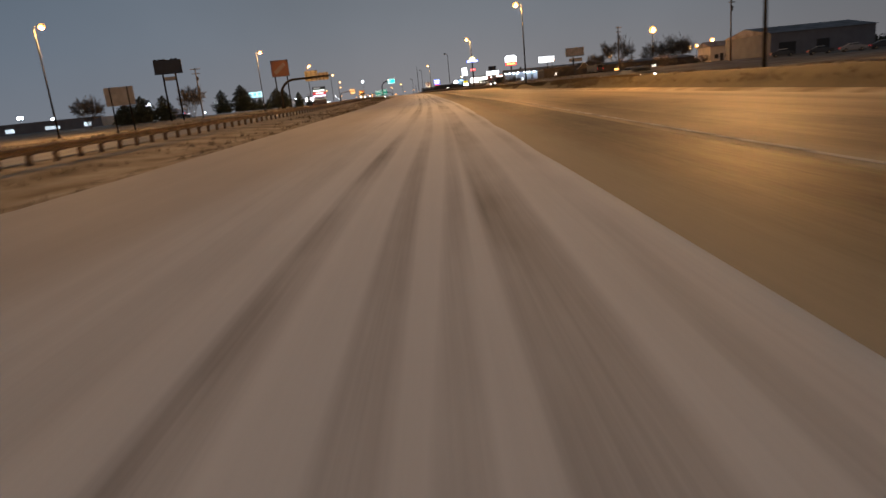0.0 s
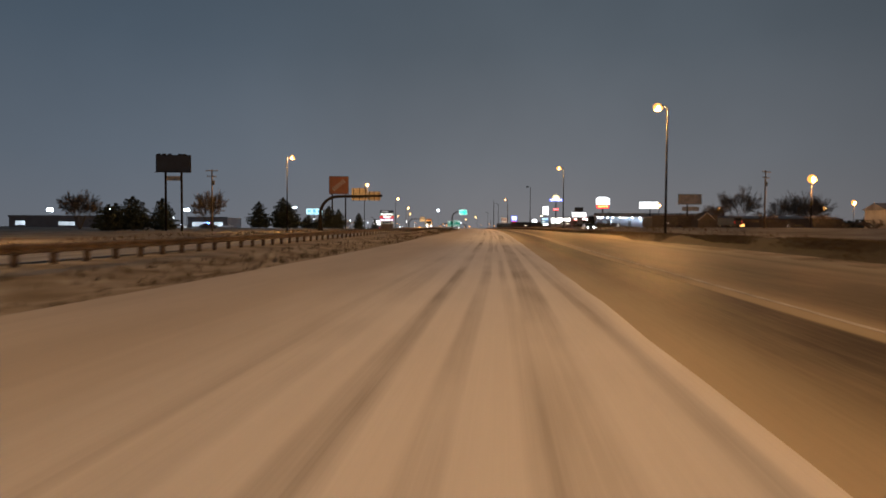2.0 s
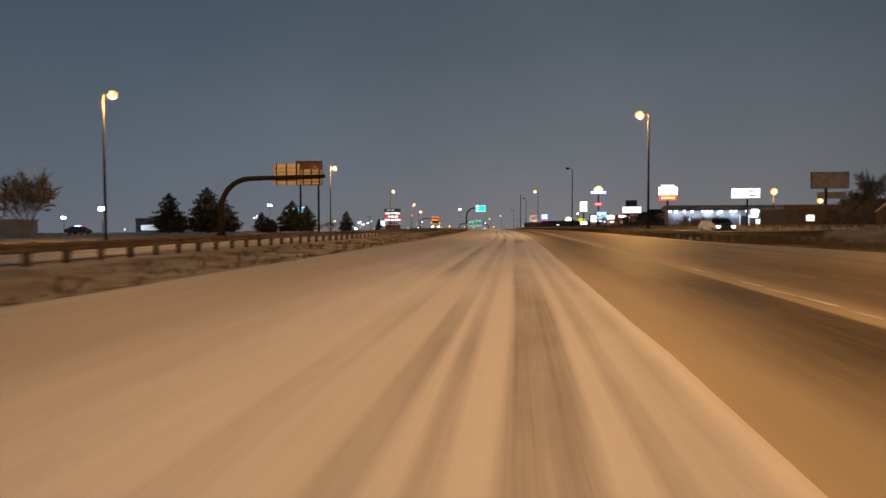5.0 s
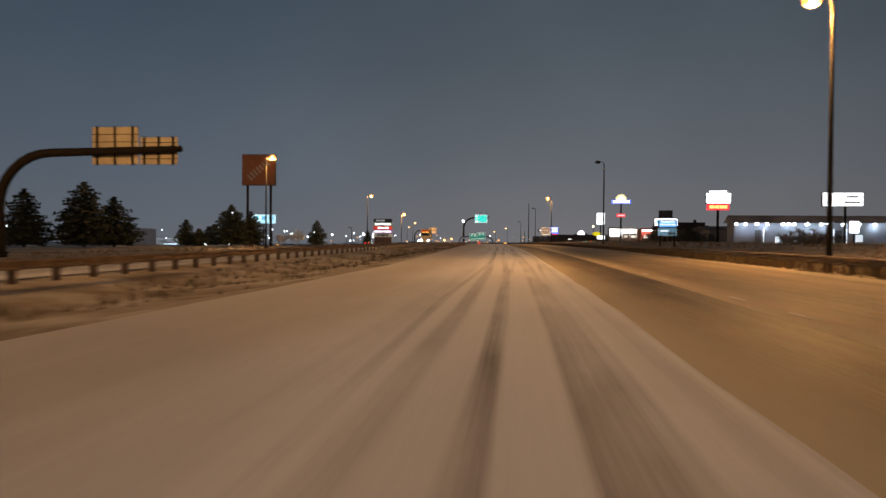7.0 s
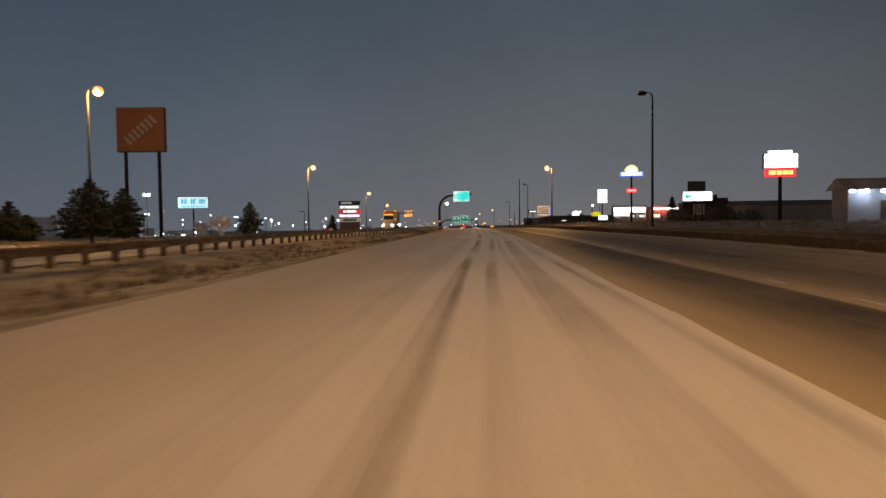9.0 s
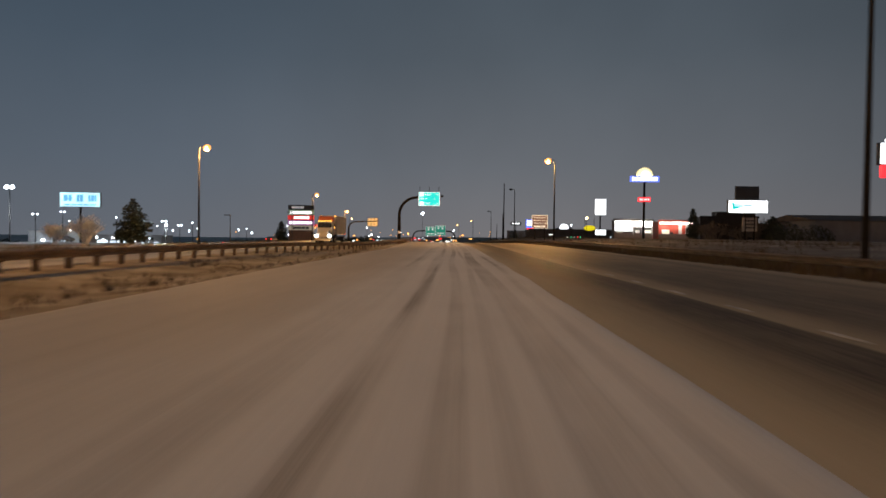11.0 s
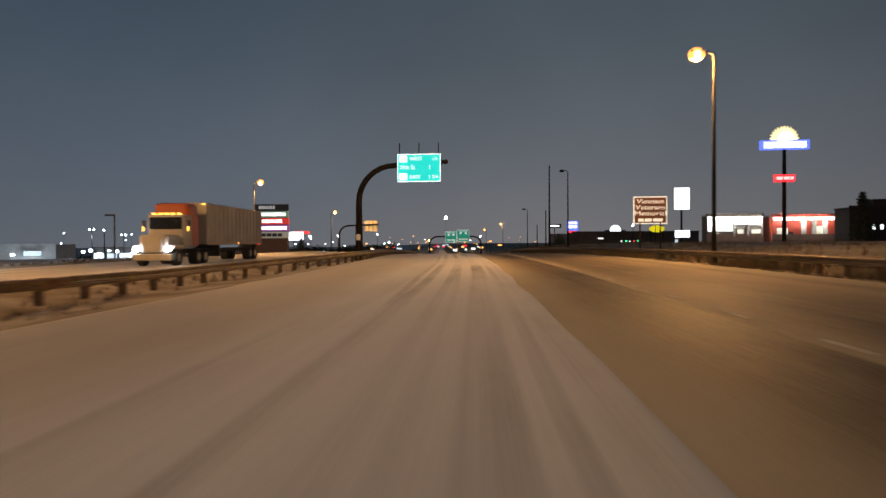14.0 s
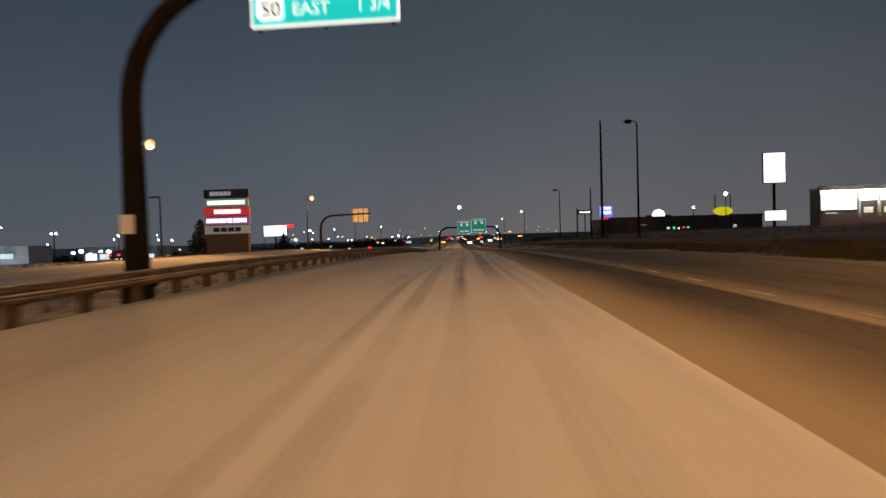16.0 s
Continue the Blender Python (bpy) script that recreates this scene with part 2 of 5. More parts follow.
WET_LANE = lane_material("wet_dark_slush", [(-0.6, 0.95), (0.05, 0.92), (0.6, 0.66), (1.2, 0.34), (1.8, 0.12), (2.3, 0.06), (2.75, 0.08), (2.86, 0.66), (3.3, 0.55), (3.9, 0.24), (4.4, 0.15), (5.8, 0.16), (7.2, 0.27), (8.6, 0.42), (9.3, 0.3), (9.9, 0.55), (11.0, 0.7)],
                         0.60, 0.10, snow_colour=(0.62, 0.53, 0.38), full=0.12, blotch=0.5, dark=(0.056, 0.043, 0.027), steady=0.75)
FAR_LANES = lane_material("ploughed_snowy_carriageway", [(-33, 0.6), (-30, 0.4), (-28, 0.3), (-25.5, 0.4), (-24, 0.3), (-21, 0.42), (-19.5, 0.6), (-17, 0.85)], 0.75, 0.08, full=0.5, blotch=1.0)
FRONTAGE = material("slushy_frontage_road", (0.17, 0.155, 0.14), 0.85, 0, (0.07, 0.062, 0.055), 0.3, 0.9, 0.3, 4.0, 0.3)
GROUND = material("snow_dusted_ground", (0.25, 0.235, 0.215), 0.95, 0, (0.085, 0.066, 0.045), 0.16, 1.0, 0.5, 3.0, 0.35)
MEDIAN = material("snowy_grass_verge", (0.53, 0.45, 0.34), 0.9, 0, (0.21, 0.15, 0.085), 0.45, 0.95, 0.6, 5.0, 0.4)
# Far snowy lots paled and blued to stand in for snow haze.
HAZY_SNOWLOT = material("haze_paled_snowy_lots", (0.50, 0.505, 0.52), 0.9, 0, (0.24, 0.235, 0.23), 0.06, 0.9, 0.3, 3.0)
BANKGRASS = material("matted_brown_grass_bank", (0.115, 0.090, 0.042), 0.95, 0, (0.065, 0.050, 0.026), 0.8, 0.8, 0.7, 8.0, 0.45)
GRASS = material("dry_winter_grass", (0.135, 0.098, 0.050), 0.9, 0, (0.07, 0.05, 0.03), 1.5, 0.8)
DULLBEAM = material("dull_brown_guard_rail_steel", (0.25, 0.19, 0.135), 0.55, 0.15, (0.13, 0.095, 0.065), 1.2, 0.7, 0.1, 40)
RUSTBEAM = material("rusty_weathering_steel", (0.40, 0.29, 0.195), 0.6, 0.15, (0.20, 0.14, 0.095), 1.4, 0.9, 0.15, 40)
SNOWLINE = material("thin_grimy_snow", (0.62, 0.58, 0.52), 0.8, 0, (0.40, 0.36, 0.30), 0.7, 0.8)
WOODPOST = material("weathered_timber_post", (0.115, 0.080, 0.055), 0.85, 0, (0.06, 0.04, 0.03), 6, 0.8, 0.4, 60)
POLE_STEEL = material("dark_brown_pole_steel", (0.022, 0.020, 0.018), 0.85, 0.0, (0.016, 0.014, 0.013), 0.8, 0.7, spec=0.2)
RUST = material("dark_weathering_steel", (0.017, 0.014, 0.012), 0.85, 0.0, (0.011, 0.009, 0.008), 1.5, 0.8, 0.15, 30, spec=0.15)
DARK = material("dark_painted_metal", (0.035, 0.036, 0.040), 0.6, 0.2, (0.02, 0.02, 0.022), 2, 0.6)
BLACKOUT = material("faded_dark_billboard_face", (0.024, 0.034, 0.058), 0.7, 0, (0.016, 0.022, 0.036), 0.8, 0.8)
# Paler copy of ALU: lamplight on the far sign back put into its colour.
ALU_LIT = material("lamplit_aluminium_sign_back", (0.85, 0.82, 0.76), 0.5, 0.0, (0.7, 0.66, 0.6), 1.2, 0.6)
ALU = material("bare_aluminium_sign_back", (0.36, 0.32, 0.24), 0.5, 0.2, (0.24, 0.21, 0.16), 1.2, 0.6)
NEEDLES = material("dark_conifer_needles", (0.034, 0.046, 0.030), 0.85, 0, (0.018, 0.024, 0.018), 1.6, 0.8)
BARK = material("dark_bark", (0.105, 0.088, 0.072), 0.9, 0, (0.06, 0.05, 0.042), 4, 0.8)
FROST = material("frosted_twigs", (0.62, 0.63, 0.66), 0.8, 0, (0.36, 0.37, 0.40), 3, 0.7)
BRICK = material("brown_brick", (0.16, 0.10, 0.075), 0.85, 0, (0.10, 0.065, 0.05), 2, 0.7)
STUCCO = material("pale_stucco_wall", (0.50, 0.48, 0.46), 0.85, 0, (0.38, 0.36, 0.34), 0.6, 0.7)
DARKWALL = material("dark_brown_wall", (0.085, 0.072, 0.064), 0.85, 0, (0.05, 0.043, 0.04), 0.5, 0.8)
BLACKWALL = material("near_black_cladding", (0.034, 0.031, 0.030), 0.85, 0, (0.022, 0.020, 0.020), 0.8, 0.8, spec=0.2)
ROOF = material("snowy_flat_roof", (0.30, 0.29, 0.30), 0.9, 0, (0.12, 0.11, 0.11), 0.4, 0.8)
BROWNSIGN = material("brown_reflective_sheeting", (0.115, 0.040, 0.022), 0.4, 0, (0.090, 0.033, 0.020), 1.0, 0.5)
LANE_PAINT = material("worn_dirty_lane_paint", (0.74, 0.71, 0.66), 0.8, 0, (0.34, 0.31, 0.27), 0.9, 1.0)
WHITESHEET = material("white_reflective_sheeting", (0.82, 0.82, 0.82), 0.4, 0, (0.7, 0.7, 0.7), 1.0, 0.4)
ORANGE_FACE = material("orange_sign_face", (0.21, 0.078, 0.040), 0.6, 0, (0.14, 0.052, 0.032), 0.8, 0.6)
PALE_FACE = material("grimy_pale_panel", (0.34, 0.33, 0.34), 0.7, 0, (0.20, 0.19, 0.2), 1.0, 0.8)
YELLOW = material("yellow_reflector", (0.75, 0.55, 0.03), 0.4, 0, (0.6, 0.42, 0.03), 4, 0.5)
RUBBER = material("black_rubber", (0.02, 0.02, 0.02), 0.85)
CARDARK = material("dark_car_paint", (0.035, 0.038, 0.045), 0.3, 0.2, (0.06, 0.06, 0.06), 2, 0.6)
CARGREY = material("grimy_silver_car_paint", (0.30, 0.30, 0.31), 0.35, 0.3, (0.18, 0.18, 0.18), 2, 0.6)
GLASS = material("dark_car_glass", (0.015, 0.017, 0.02), 0.08)
TRAILER = material("grimy_white_trailer_panel", (0.36, 0.35, 0.34), 0.55, 0, (0.24, 0.23, 0.22), 0.5, 0.8, 0.1, 20)
ORANGE_SHINE = material("marker_light_orange", (0.30, 0.07, 0.025), 0.35, 0.1, (0.42, 0.08, 0.03), 1.0, 0.5)

SODIUM_LENS = glow("sodium_lamp_lens", (1.0, 0.42, 0.09), 1.9)
SODIUM_CORE = glow("sodium_glare_core", (1.0, 0.72, 0.34), 9.0)
YARD_LENS = glow("orange_yard_lamp_globe", (1.0, 0.40, 0.07), 1.5)
COOL_LENS = glow("cool_white_lamp_lens", (0.80, 0.90, 1.0), 8)
SIGN_WHITE = glow("lit_white_sign_face", (0.90, 0.95, 1.0), 2.2)
SIGN_BLUEWHITE = glow("lit_pale_blue_sign_face", (0.50, 0.80, 0.92), 0.85, 0.3, 0.8)
SIGN_PALE = glow("lit_pale_sign_face", (0.62, 0.84, 0.95), 1.1, 0.25, 1.0)
SIGN_BLUE = glow("lit_blue_sign_face", (0.10, 0.16, 0.75), 1.5)
SIGN_RED = glow("lit_red_sign_face", (1.0, 0.03, 0.04), 1.6)
SIGN_AMBER = glow("lit_amber_letters", (1.0, 0.45, 0.12), 2.5)
SIGN_GREEN = glow("lit_green_window", (0.05, 0.8, 0.3), 1.5)
SIGN_SUN = glow("lit_yellow_sun_face", (1.0, 0.82, 0.40), 1.5)
SIGN_YELLOW = glow("lit_yellow_oval_face", (0.75, 0.62, 0.01), 0.9)
SIGN_DUSK = glow("dim_blue_picture_board", (0.10, 0.26, 0.42), 0.5, 0.6, 2.0)
SIGN_SKY = glow("lit_sky_blue_panel", (0.06, 0.32, 0.80), 1.0, 0.5, 1.2)
PANEL_RED = glow("lit_red_tenant_panel", (0.62, 0.03, 0.03), 0.55)
PANEL_GREEN = glow("lit_green_tenant_panel", (0.14, 0.26, 0.18), 0.45)
PANEL_PURPLE = glow("lit_purple_tenant_panel", (0.26, 0.09, 0.30), 0.55)
PANEL_GREY = glow("dim_grey_tenant_panel", (0.30, 0.29, 0.24), 0.45)
LETTER = glow("lit_white_letters", (0.95, 0.97, 1.0), 1.7)
LETTER_DIM = glow("dim_pale_letters", (0.42, 0.45, 0.50), 0.45)
# Road-sign glows: headlight shine on the sheeting put in as emission.
GREEN_GLOW = glow("green_sign_glow", (0.0, 0.54, 0.56), 1.0)
GREEN_FAR = glow("green_sign_faint_glow", (0.0, 0.22, 0.15), 0.75)
WHITE_FAR = glow("white_letters_faint_glow", (0.55, 0.60, 0.58), 0.8)
GUIDE_WHITE = glow("white_legend_glow", (0.85, 1.0, 1.0), 1.1)
HEADLIGHT = glow("headlight_glass", (0.92, 0.96, 1.0), 30)
TAIL = glow("red_tail_light", (1.0, 0.03, 0.03), 4)
MARKER = glow("amber_marker_light", (1.0, 0.48, 0.08), 3)
POLICE_BLUE = glow("blue_warning_light", (0.05, 0.2, 1.0), 40)
SHOPLIGHT = glow("lit_shopfront_glass", (0.95, 0.93, 0.88), 1.5, 0.6, 0.5)
SHOPCOOL = glow("cool_lit_shopfront_glass", (0.70, 0.86, 1.0), 0.7, 0.6, 0.3)


# ---- mesh helpers ----
def box(bm, size, centre=(0, 0, 0), turn=0.0, bevel=0.0):
    ret = bmesh.ops.create_cube(bm, size=1.0, matrix=Matrix.Translation(centre) @ Matrix.Rotation(turn, 4, "Z") @ Matrix.Diagonal((*size, 1)))
    if bevel:
        edges = list({ed for v in ret["verts"] for ed in v.link_edges})
        bmesh.ops.bevel(bm, geom=edges, offset=bevel, segments=2, affect="EDGES", profile=0.5)
    return bm


def tube(bm, a, b, ra, rb=None, seg=10):
    a, b = Vector(a), Vector(b)
    d = b - a
    rb = ra if rb is None else rb
    m = Matrix.Translation((a + b) / 2) @ d.to_track_quat("Z", "Y").to_matrix().to_4x4()
    bmesh.ops.create_cone(bm, cap_ends=True, segments=seg, radius1=ra, radius2=rb, depth=d.length, matrix=m)
    return bm


def ball(bm, r, centre, squash=(1, 1, 1), u=12, v=8):
    bmesh.ops.create_uvsphere(bm, u_segments=u, v_segments=v, radius=r, matrix=Matrix.Translation(centre) @ Matrix.Diagonal((*squash, 1)))
    return bm


def bent_tube(bm, pts, radii, seg=12):
    """A tube along points that lie in one x-z plane."""
    rings, side = [], Vector((0, 1, 0))
    for i, p in enumerate(pts):
        d = (Vector(pts[min(i + 1, len(pts) - 1)]) - Vector(pts[max(i - 1, 0)])).normalized()
        up = d.cross(side)
        rings.append([bm.verts.new(Vector(p) + radii[i] * (math.cos(2 * math.pi * j / seg) * side + math.sin(2 * math.pi * j / seg) * up)) for j in range(seg)])
    for a, b in zip(rings, rings[1:]):
        for j in range(seg):
            bm.faces.new((a[j], a[(j + 1) % seg], b[(j + 1) % seg], b[j]))
    bm.faces.new(rings[0][::-1])
    bm.faces.new(rings[-1])
    return bm


def mesh_of(name, bm, mat, smooth=False):
    me = bpy.data.meshes.new(name)
    bmesh.ops.recalc_face_normals(bm, faces=bm.faces)
    bm.to_mesh(me)
    bm.free()
    for mt in (mat if isinstance(mat, (list, tuple)) else [mat]):
        me.materials.append(mt)
    if smooth:
        for p in me.polygons:
            p.use_smooth = True
    return me


def part(name, bm, mat, parent, label="", smooth=False):
    ob = new(name, mesh_of(name, bm, mat, smooth))
    ob.parent = parent
    if label:
        ob["label"] = label
    return ob


def thing(name, label, category, group="", at=(0, 0, 0), turn=0.0, kind=""):
    ob = new(name)
    ob.empty_display_size = 0.2
    ob.location, ob.rotation_euler = at, (0, 0, turn)
    return tagged(ob, label, category, group, kind)


def mesh():
    return bmesh.new()


def lettering(text, height, mat, parent, place, name="lettering", align="LEFT", stretch=1.0):
    """Letters standing upright in the x-z plane, facing -y."""
    cu = bpy.data.curves.new(name, "FONT")
    cu.body, cu.size, cu.extrude, cu.align_x = text, height / 0.70, 0.008, align
    cu.resolution_u = 3
    tmp = new(name, cu)
    bpy.context.view_layer.update()
    me = bpy.data.meshes.new_from_object(tmp.evaluated_get(bpy.context.evaluated_depsgraph_get()))
    bpy.data.objects.remove(tmp)
    me.transform(Matrix.Translation(place) @ Matrix.Rotation(math.pi / 2, 4, "X") @ Matrix.Diagonal((stretch, 1, 1, 1)))
    me.materials.clear()
    me.materials.append(mat)
    ob = new(name, me)
    ob.parent = parent
    return ob


def bars(parent, mat, x0, x1, z, h, y, count, name="unreadable_word"):
    rnd = random.Random(int((x0 + z * 7 + h * 13) * 1000))
    cuts = [1 + rnd.random() for _ in range(count)]
    total, x = sum(cuts), x0
    for c in cuts:
        w = (x1 - x0) * c / total
        part(name, box(mesh(), (w * 0.86, 0.03, h), (x + w / 2, y, z)), mat, parent)
        x += w


# ---- ground and roads ----
def strip(name, us, ys, dz, mat, uvname="lane", wave=None, material_of=None):
    verts, faces, uvs = [], [], []
    nu = len(us)
    for y in ys:
        for i, u in enumerate(us):
            uu = u
            if wave:
                uu, extra = wave(u, y, i)
            else:
                extra = 0.0
            p = spot(uu, y, dz + extra)
            verts.append(p)
            uvs.append((uu, y))
    for r in range(len(ys) - 1):
        for c in range(nu - 1):
            a = r * nu + c
            faces.append((a, a + 1, a + nu + 1, a + nu))
    me = bpy.data.meshes.new(name)
    me.from_pydata(verts, [], faces)
    lay = me.uv_layers.new(name=uvname)
    for poly in me.polygons:
        for li in poly.loop_indices:
            lay.data[li].uv = uvs[me.loops[li].vertex_index]
        poly.use_smooth = True
    for mt in (mat if isinstance(mat, (list, tuple)) else [mat]):
        me.materials.append(mt)
    if material_of:
        for poly in me.polygons:
            c = sum((Vector(uvs[me.loops[li].vertex_index]) for li in poly.loop_indices), Vector((0, 0))) / poly.loop_total
            poly.material_index = material_of(c.x, c.y)
    me.update()
    return new(name, me)


YS_NEAR = list(np.arange(-60, 440, 2.0))
YS_FAR = list(np.arange(440, 1500, 20.0)) + [1600, 2000, 2600]
YS_ALL = [-200, -150, -100] + YS_NEAR + YS_FAR


def rough_ground(u, y, i):
    amp = 0.0
    if -15.6 < u < -9.4:
        amp = 0.07
    elif 10.8 < u < 16:
        amp = 0.035
    elif u < -34 or u > 16:
        amp = 0.10
    if 10.3 < u < 15.4 and y < 146:
        foot = bank_foot(y)
        u = foot + (u - 10.3) * (15.4 - foot) / 5.1
    return u, amp * noise.noise(Vector((u * 0.5, y * 0.35, 0))) + 0.5 * amp * noise.noise(Vector((u * 1.7, y * 1.3, 3)))


g_us = [-2500, -1200, -600, -320, -200, -140, -100, -80, -66, -56, -48, -42, -38, -35, -33, -31.6, -24, -21.8, -20.6, -19.6, -18.6, -17.5, -16.5, -15.6, -14.6, -13.6, -12.6, -11.6, -10.8, -10.2, -9.7, -9.3,
        -8.3, 10.2, 10.6, 11.2, 12, 12.8, 13.6, 14.2, 14.8, 15.4, 16.2, 18, 22, 23.6, 25.5, 28, 34, 42, 54, 70, 100, 150, 220, 320, 600, 1200, 2500]
ground = strip("ground", g_us, YS_ALL, -0.05, [GROUND, MEDIAN, BANKGRASS, HAZY_SNOWLOT], wave=rough_ground,
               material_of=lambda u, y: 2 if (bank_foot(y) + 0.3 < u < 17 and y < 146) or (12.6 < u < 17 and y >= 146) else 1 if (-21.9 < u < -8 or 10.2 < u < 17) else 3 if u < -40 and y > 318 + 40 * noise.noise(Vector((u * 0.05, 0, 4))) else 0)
tagged(ground, "snow-dusted open ground with brown grass showing through", "ground", kind="structure")
road = strip("road", list(np.arange(-0.6, 11.1, 0.6)), YS_NEAR + YS_FAR, 0.0, WET_LANE)
tagged(road, "wet dark asphalt lane with slush and a snowy shoulder", "road", kind="structure")


def snow_wave(u, y, i):
    if u < -6:
        u = -6 + (u + 6) * float(np.interp(y, [105, 157, 180, 215, 250, 284, 322, 345], [1.0, 0.73, 0.60, 0.75, 0.88, 0.70, 0.78, 0.93]))
    z = 0.012 * noise.noise(Vector((u * 0.9, y * 0.25, 0)))
    if u > -0.05:
        return u + 0.16 * noise.noise(Vector((0, y * 0.22, 5))) * 0.4 + 0.07 * noise.noise(Vector((0, y * 1.3, 9))), -0.03
    if u > -0.36:
        return u + 0.16 * noise.noise(Vector((0, y * 0.22, 5))) * 0.4 + 0.05 * noise.noise(Vector((0, y * 1.3, 9))), (0.026 if u > -0.25 else 0.006) + 0.02 * noise.noise(Vector((2, y * 0.5, 1)))
    if i == 0:
        return u + 0.25 * noise.noise(Vector((7, y * 0.15, 5))), -0.06
    for c, d in ((-1.2, 0.014), (-2.35, 0.01), (-3.1, 0.01), (-3.85, 0.012)):
        z -= d * math.exp(-((u - c) / 0.16) ** 2)
    return u, z


snow_us = [-9.45, -9.25] + [round(x, 3) for x in np.arange(-8.9, -4.4, 0.5)] + [round(x, 3) for x in np.arange(-4.3, -0.4, 0.15)] + [-0.34, -0.2, 0.0]
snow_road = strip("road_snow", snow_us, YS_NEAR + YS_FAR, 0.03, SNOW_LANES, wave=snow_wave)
tagged(snow_road, "packed snow with dark tyre tracks, driven lane whitened in place of headlights", "snow", kind="structure")
rail_a = spline([(-60, -18.8), (30, -18.3), (65, -18.1), (118, -17.8), (175, -17.15), (210, -17.2), (260, -17.0), (280, -15.6), (299, -13.4), (310, -12.65), (318, -11.5), (326, -10.4), (334, -9.75), (345, -9.7), (520, -9.7)])


def far_edge(u, y, i):
    inner = min(-17.4, rail_a(min(max(y, -60), 520)) - 1.3)
    return -32.4 + (u + 32.4) * (inner + 32.4) / 15.0, 0.0


far_road = strip("road_opposite", list(np.arange(-32.4, -16.9, 1.0)), YS_NEAR + YS_FAR, 0.0, FAR_LANES, wave=far_edge)
tagged(far_road, "snow-streaked carriageway for oncoming traffic", "road", kind="structure")
front_road = strip("road_frontage", [15.5, 17, 19, 21, 23.3], list(np.arange(-60, 440, 6.0)), -0.02, FRONTAGE)
tagged(front_road, "snowy frontage road above the grass bank", "road", kind="structure")


# ---- guard rails ----
POST_BM = box(mesh(), (0.18, 0.20, 0.95), (0, 0, 0.235), 0, 0.012)
POST_ME = mesh_of("post", POST_BM, WOODPOST)
BLOCK_ME = mesh_of("blockout", box(mesh(), (0.15, 0.18, 0.36), (0, 0, 0.55), 0, 0.01), WOODPOST)


def guard_rail(line, y0, y1, side, label, steel, reflectors=False):
    """A W-beam on timber posts along u = line(y). side: +1 where the beam is on the right of its posts."""
    base = spot(line(y0), y0)
    top = thing("guard_rail", label, "guard rail", at=base)
    prof = [(0.0, 0.40), (0.075, 0.45), (0.075, 0.49), (0.0, 0.545), (0.0, 0.57), (0.075, 0.625), (0.075, 0.665), (0.0, 0.715)]
    bm = mesh()
    rings = []
    y = y0 - 1.0
    while y <= y1 + 1.0:
        c = spot(line(y), y) - base
        rings.append([bm.verts.new((c.x + side * (0.26 + dx), c.y, c.z + dz)) for dx, dz in prof])
        y += 1.905
    for a, b in zip(rings, rings[1:]):
        for j in range(len(prof) - 1):
            bm.faces.new((a[j], a[j + 1], b[j + 1], b[j]))
    bmesh.ops.solidify(bm, geom=bm.faces, thickness=0.006)
    part("beam", bm, steel, top, "W-shaped steel beam")
    if reflectors:
        for x0, x1, z0, z1 in ((-0.03, 0.05, 0.712, 0.742), (0.008, 0.07, 0.548, 0.585), (0.02, 0.09, 0.492, 0.51)):
            bm = mesh()
            rows = []
            y = y0 - 1.0
            while y <= y1 + 1.0:
                c, swell = spot(line(y), y) - base, 0.012 * noise.noise(Vector((y * 1.7, z0 * 9, 2)))
                rows.append([bm.verts.new((c.x + side * (0.26 + dx), c.y, c.z + dz)) for dx, dz in ((x0, z0), (x1, z0), (x1 - 0.02, z1 + swell), (x0 + 0.02, z1 + swell))])
                y += 0.9525
            for a, b in zip(rows, rows[1:]):
                for j in range(4):
                    bm.faces.new((a[j], a[(j + 1) % 4], b[(j + 1) % 4], b[j]))
            part("snow_line", bm, SNOWLINE, top, "thin line of snow lying on the beam", smooth=True)
    y, i = y0, 0
    while y <= y1:
        c = spot(line(y), y) - base
        for nm, me, dx in (("post", POST_ME, 0.0), ("blockout", BLOCK_ME, side * 0.165)):
            ob = new(nm, me)
            ob.parent = top
            lean = 0.03 * noise.noise(Vector((y * 3.1, side, 0)))
            ob.matrix_basis = pose(c.x + dx, c.y, c.z - 0.03 * abs(lean) * 10, 0, math.degrees(lean), 4 * lean)
        if reflectors and i % 4 == 1:
            part("reflector", box(mesh(), (0.02, 0.16, 0.10), (c.x + side * 0.36, c.y, c.z + 0.555), 0, 0.004), YELLOW, top, "yellow reflector tab")
        y += 1.905
        i += 1
    return top


guard_rail(rail_a, -30, 299.6, 1, "rusty weathering-steel guard rail on timber posts in the snowy median", RUSTBEAM)
guard_rail(rail_a, 301.47, 460, 1, "rusty guard rail with yellow reflectors and snow lying on its beam", RUSTBEAM, True)
rail_c = spline([(135, 13.6), (150, 12.6), (200, 12.2), (300, 12.5), (500, 12.5)])
guard_rail(rail_c, 142, 440, -1, "dull brown steel guard rail in scrub along the shoulder", DULLBEAM)


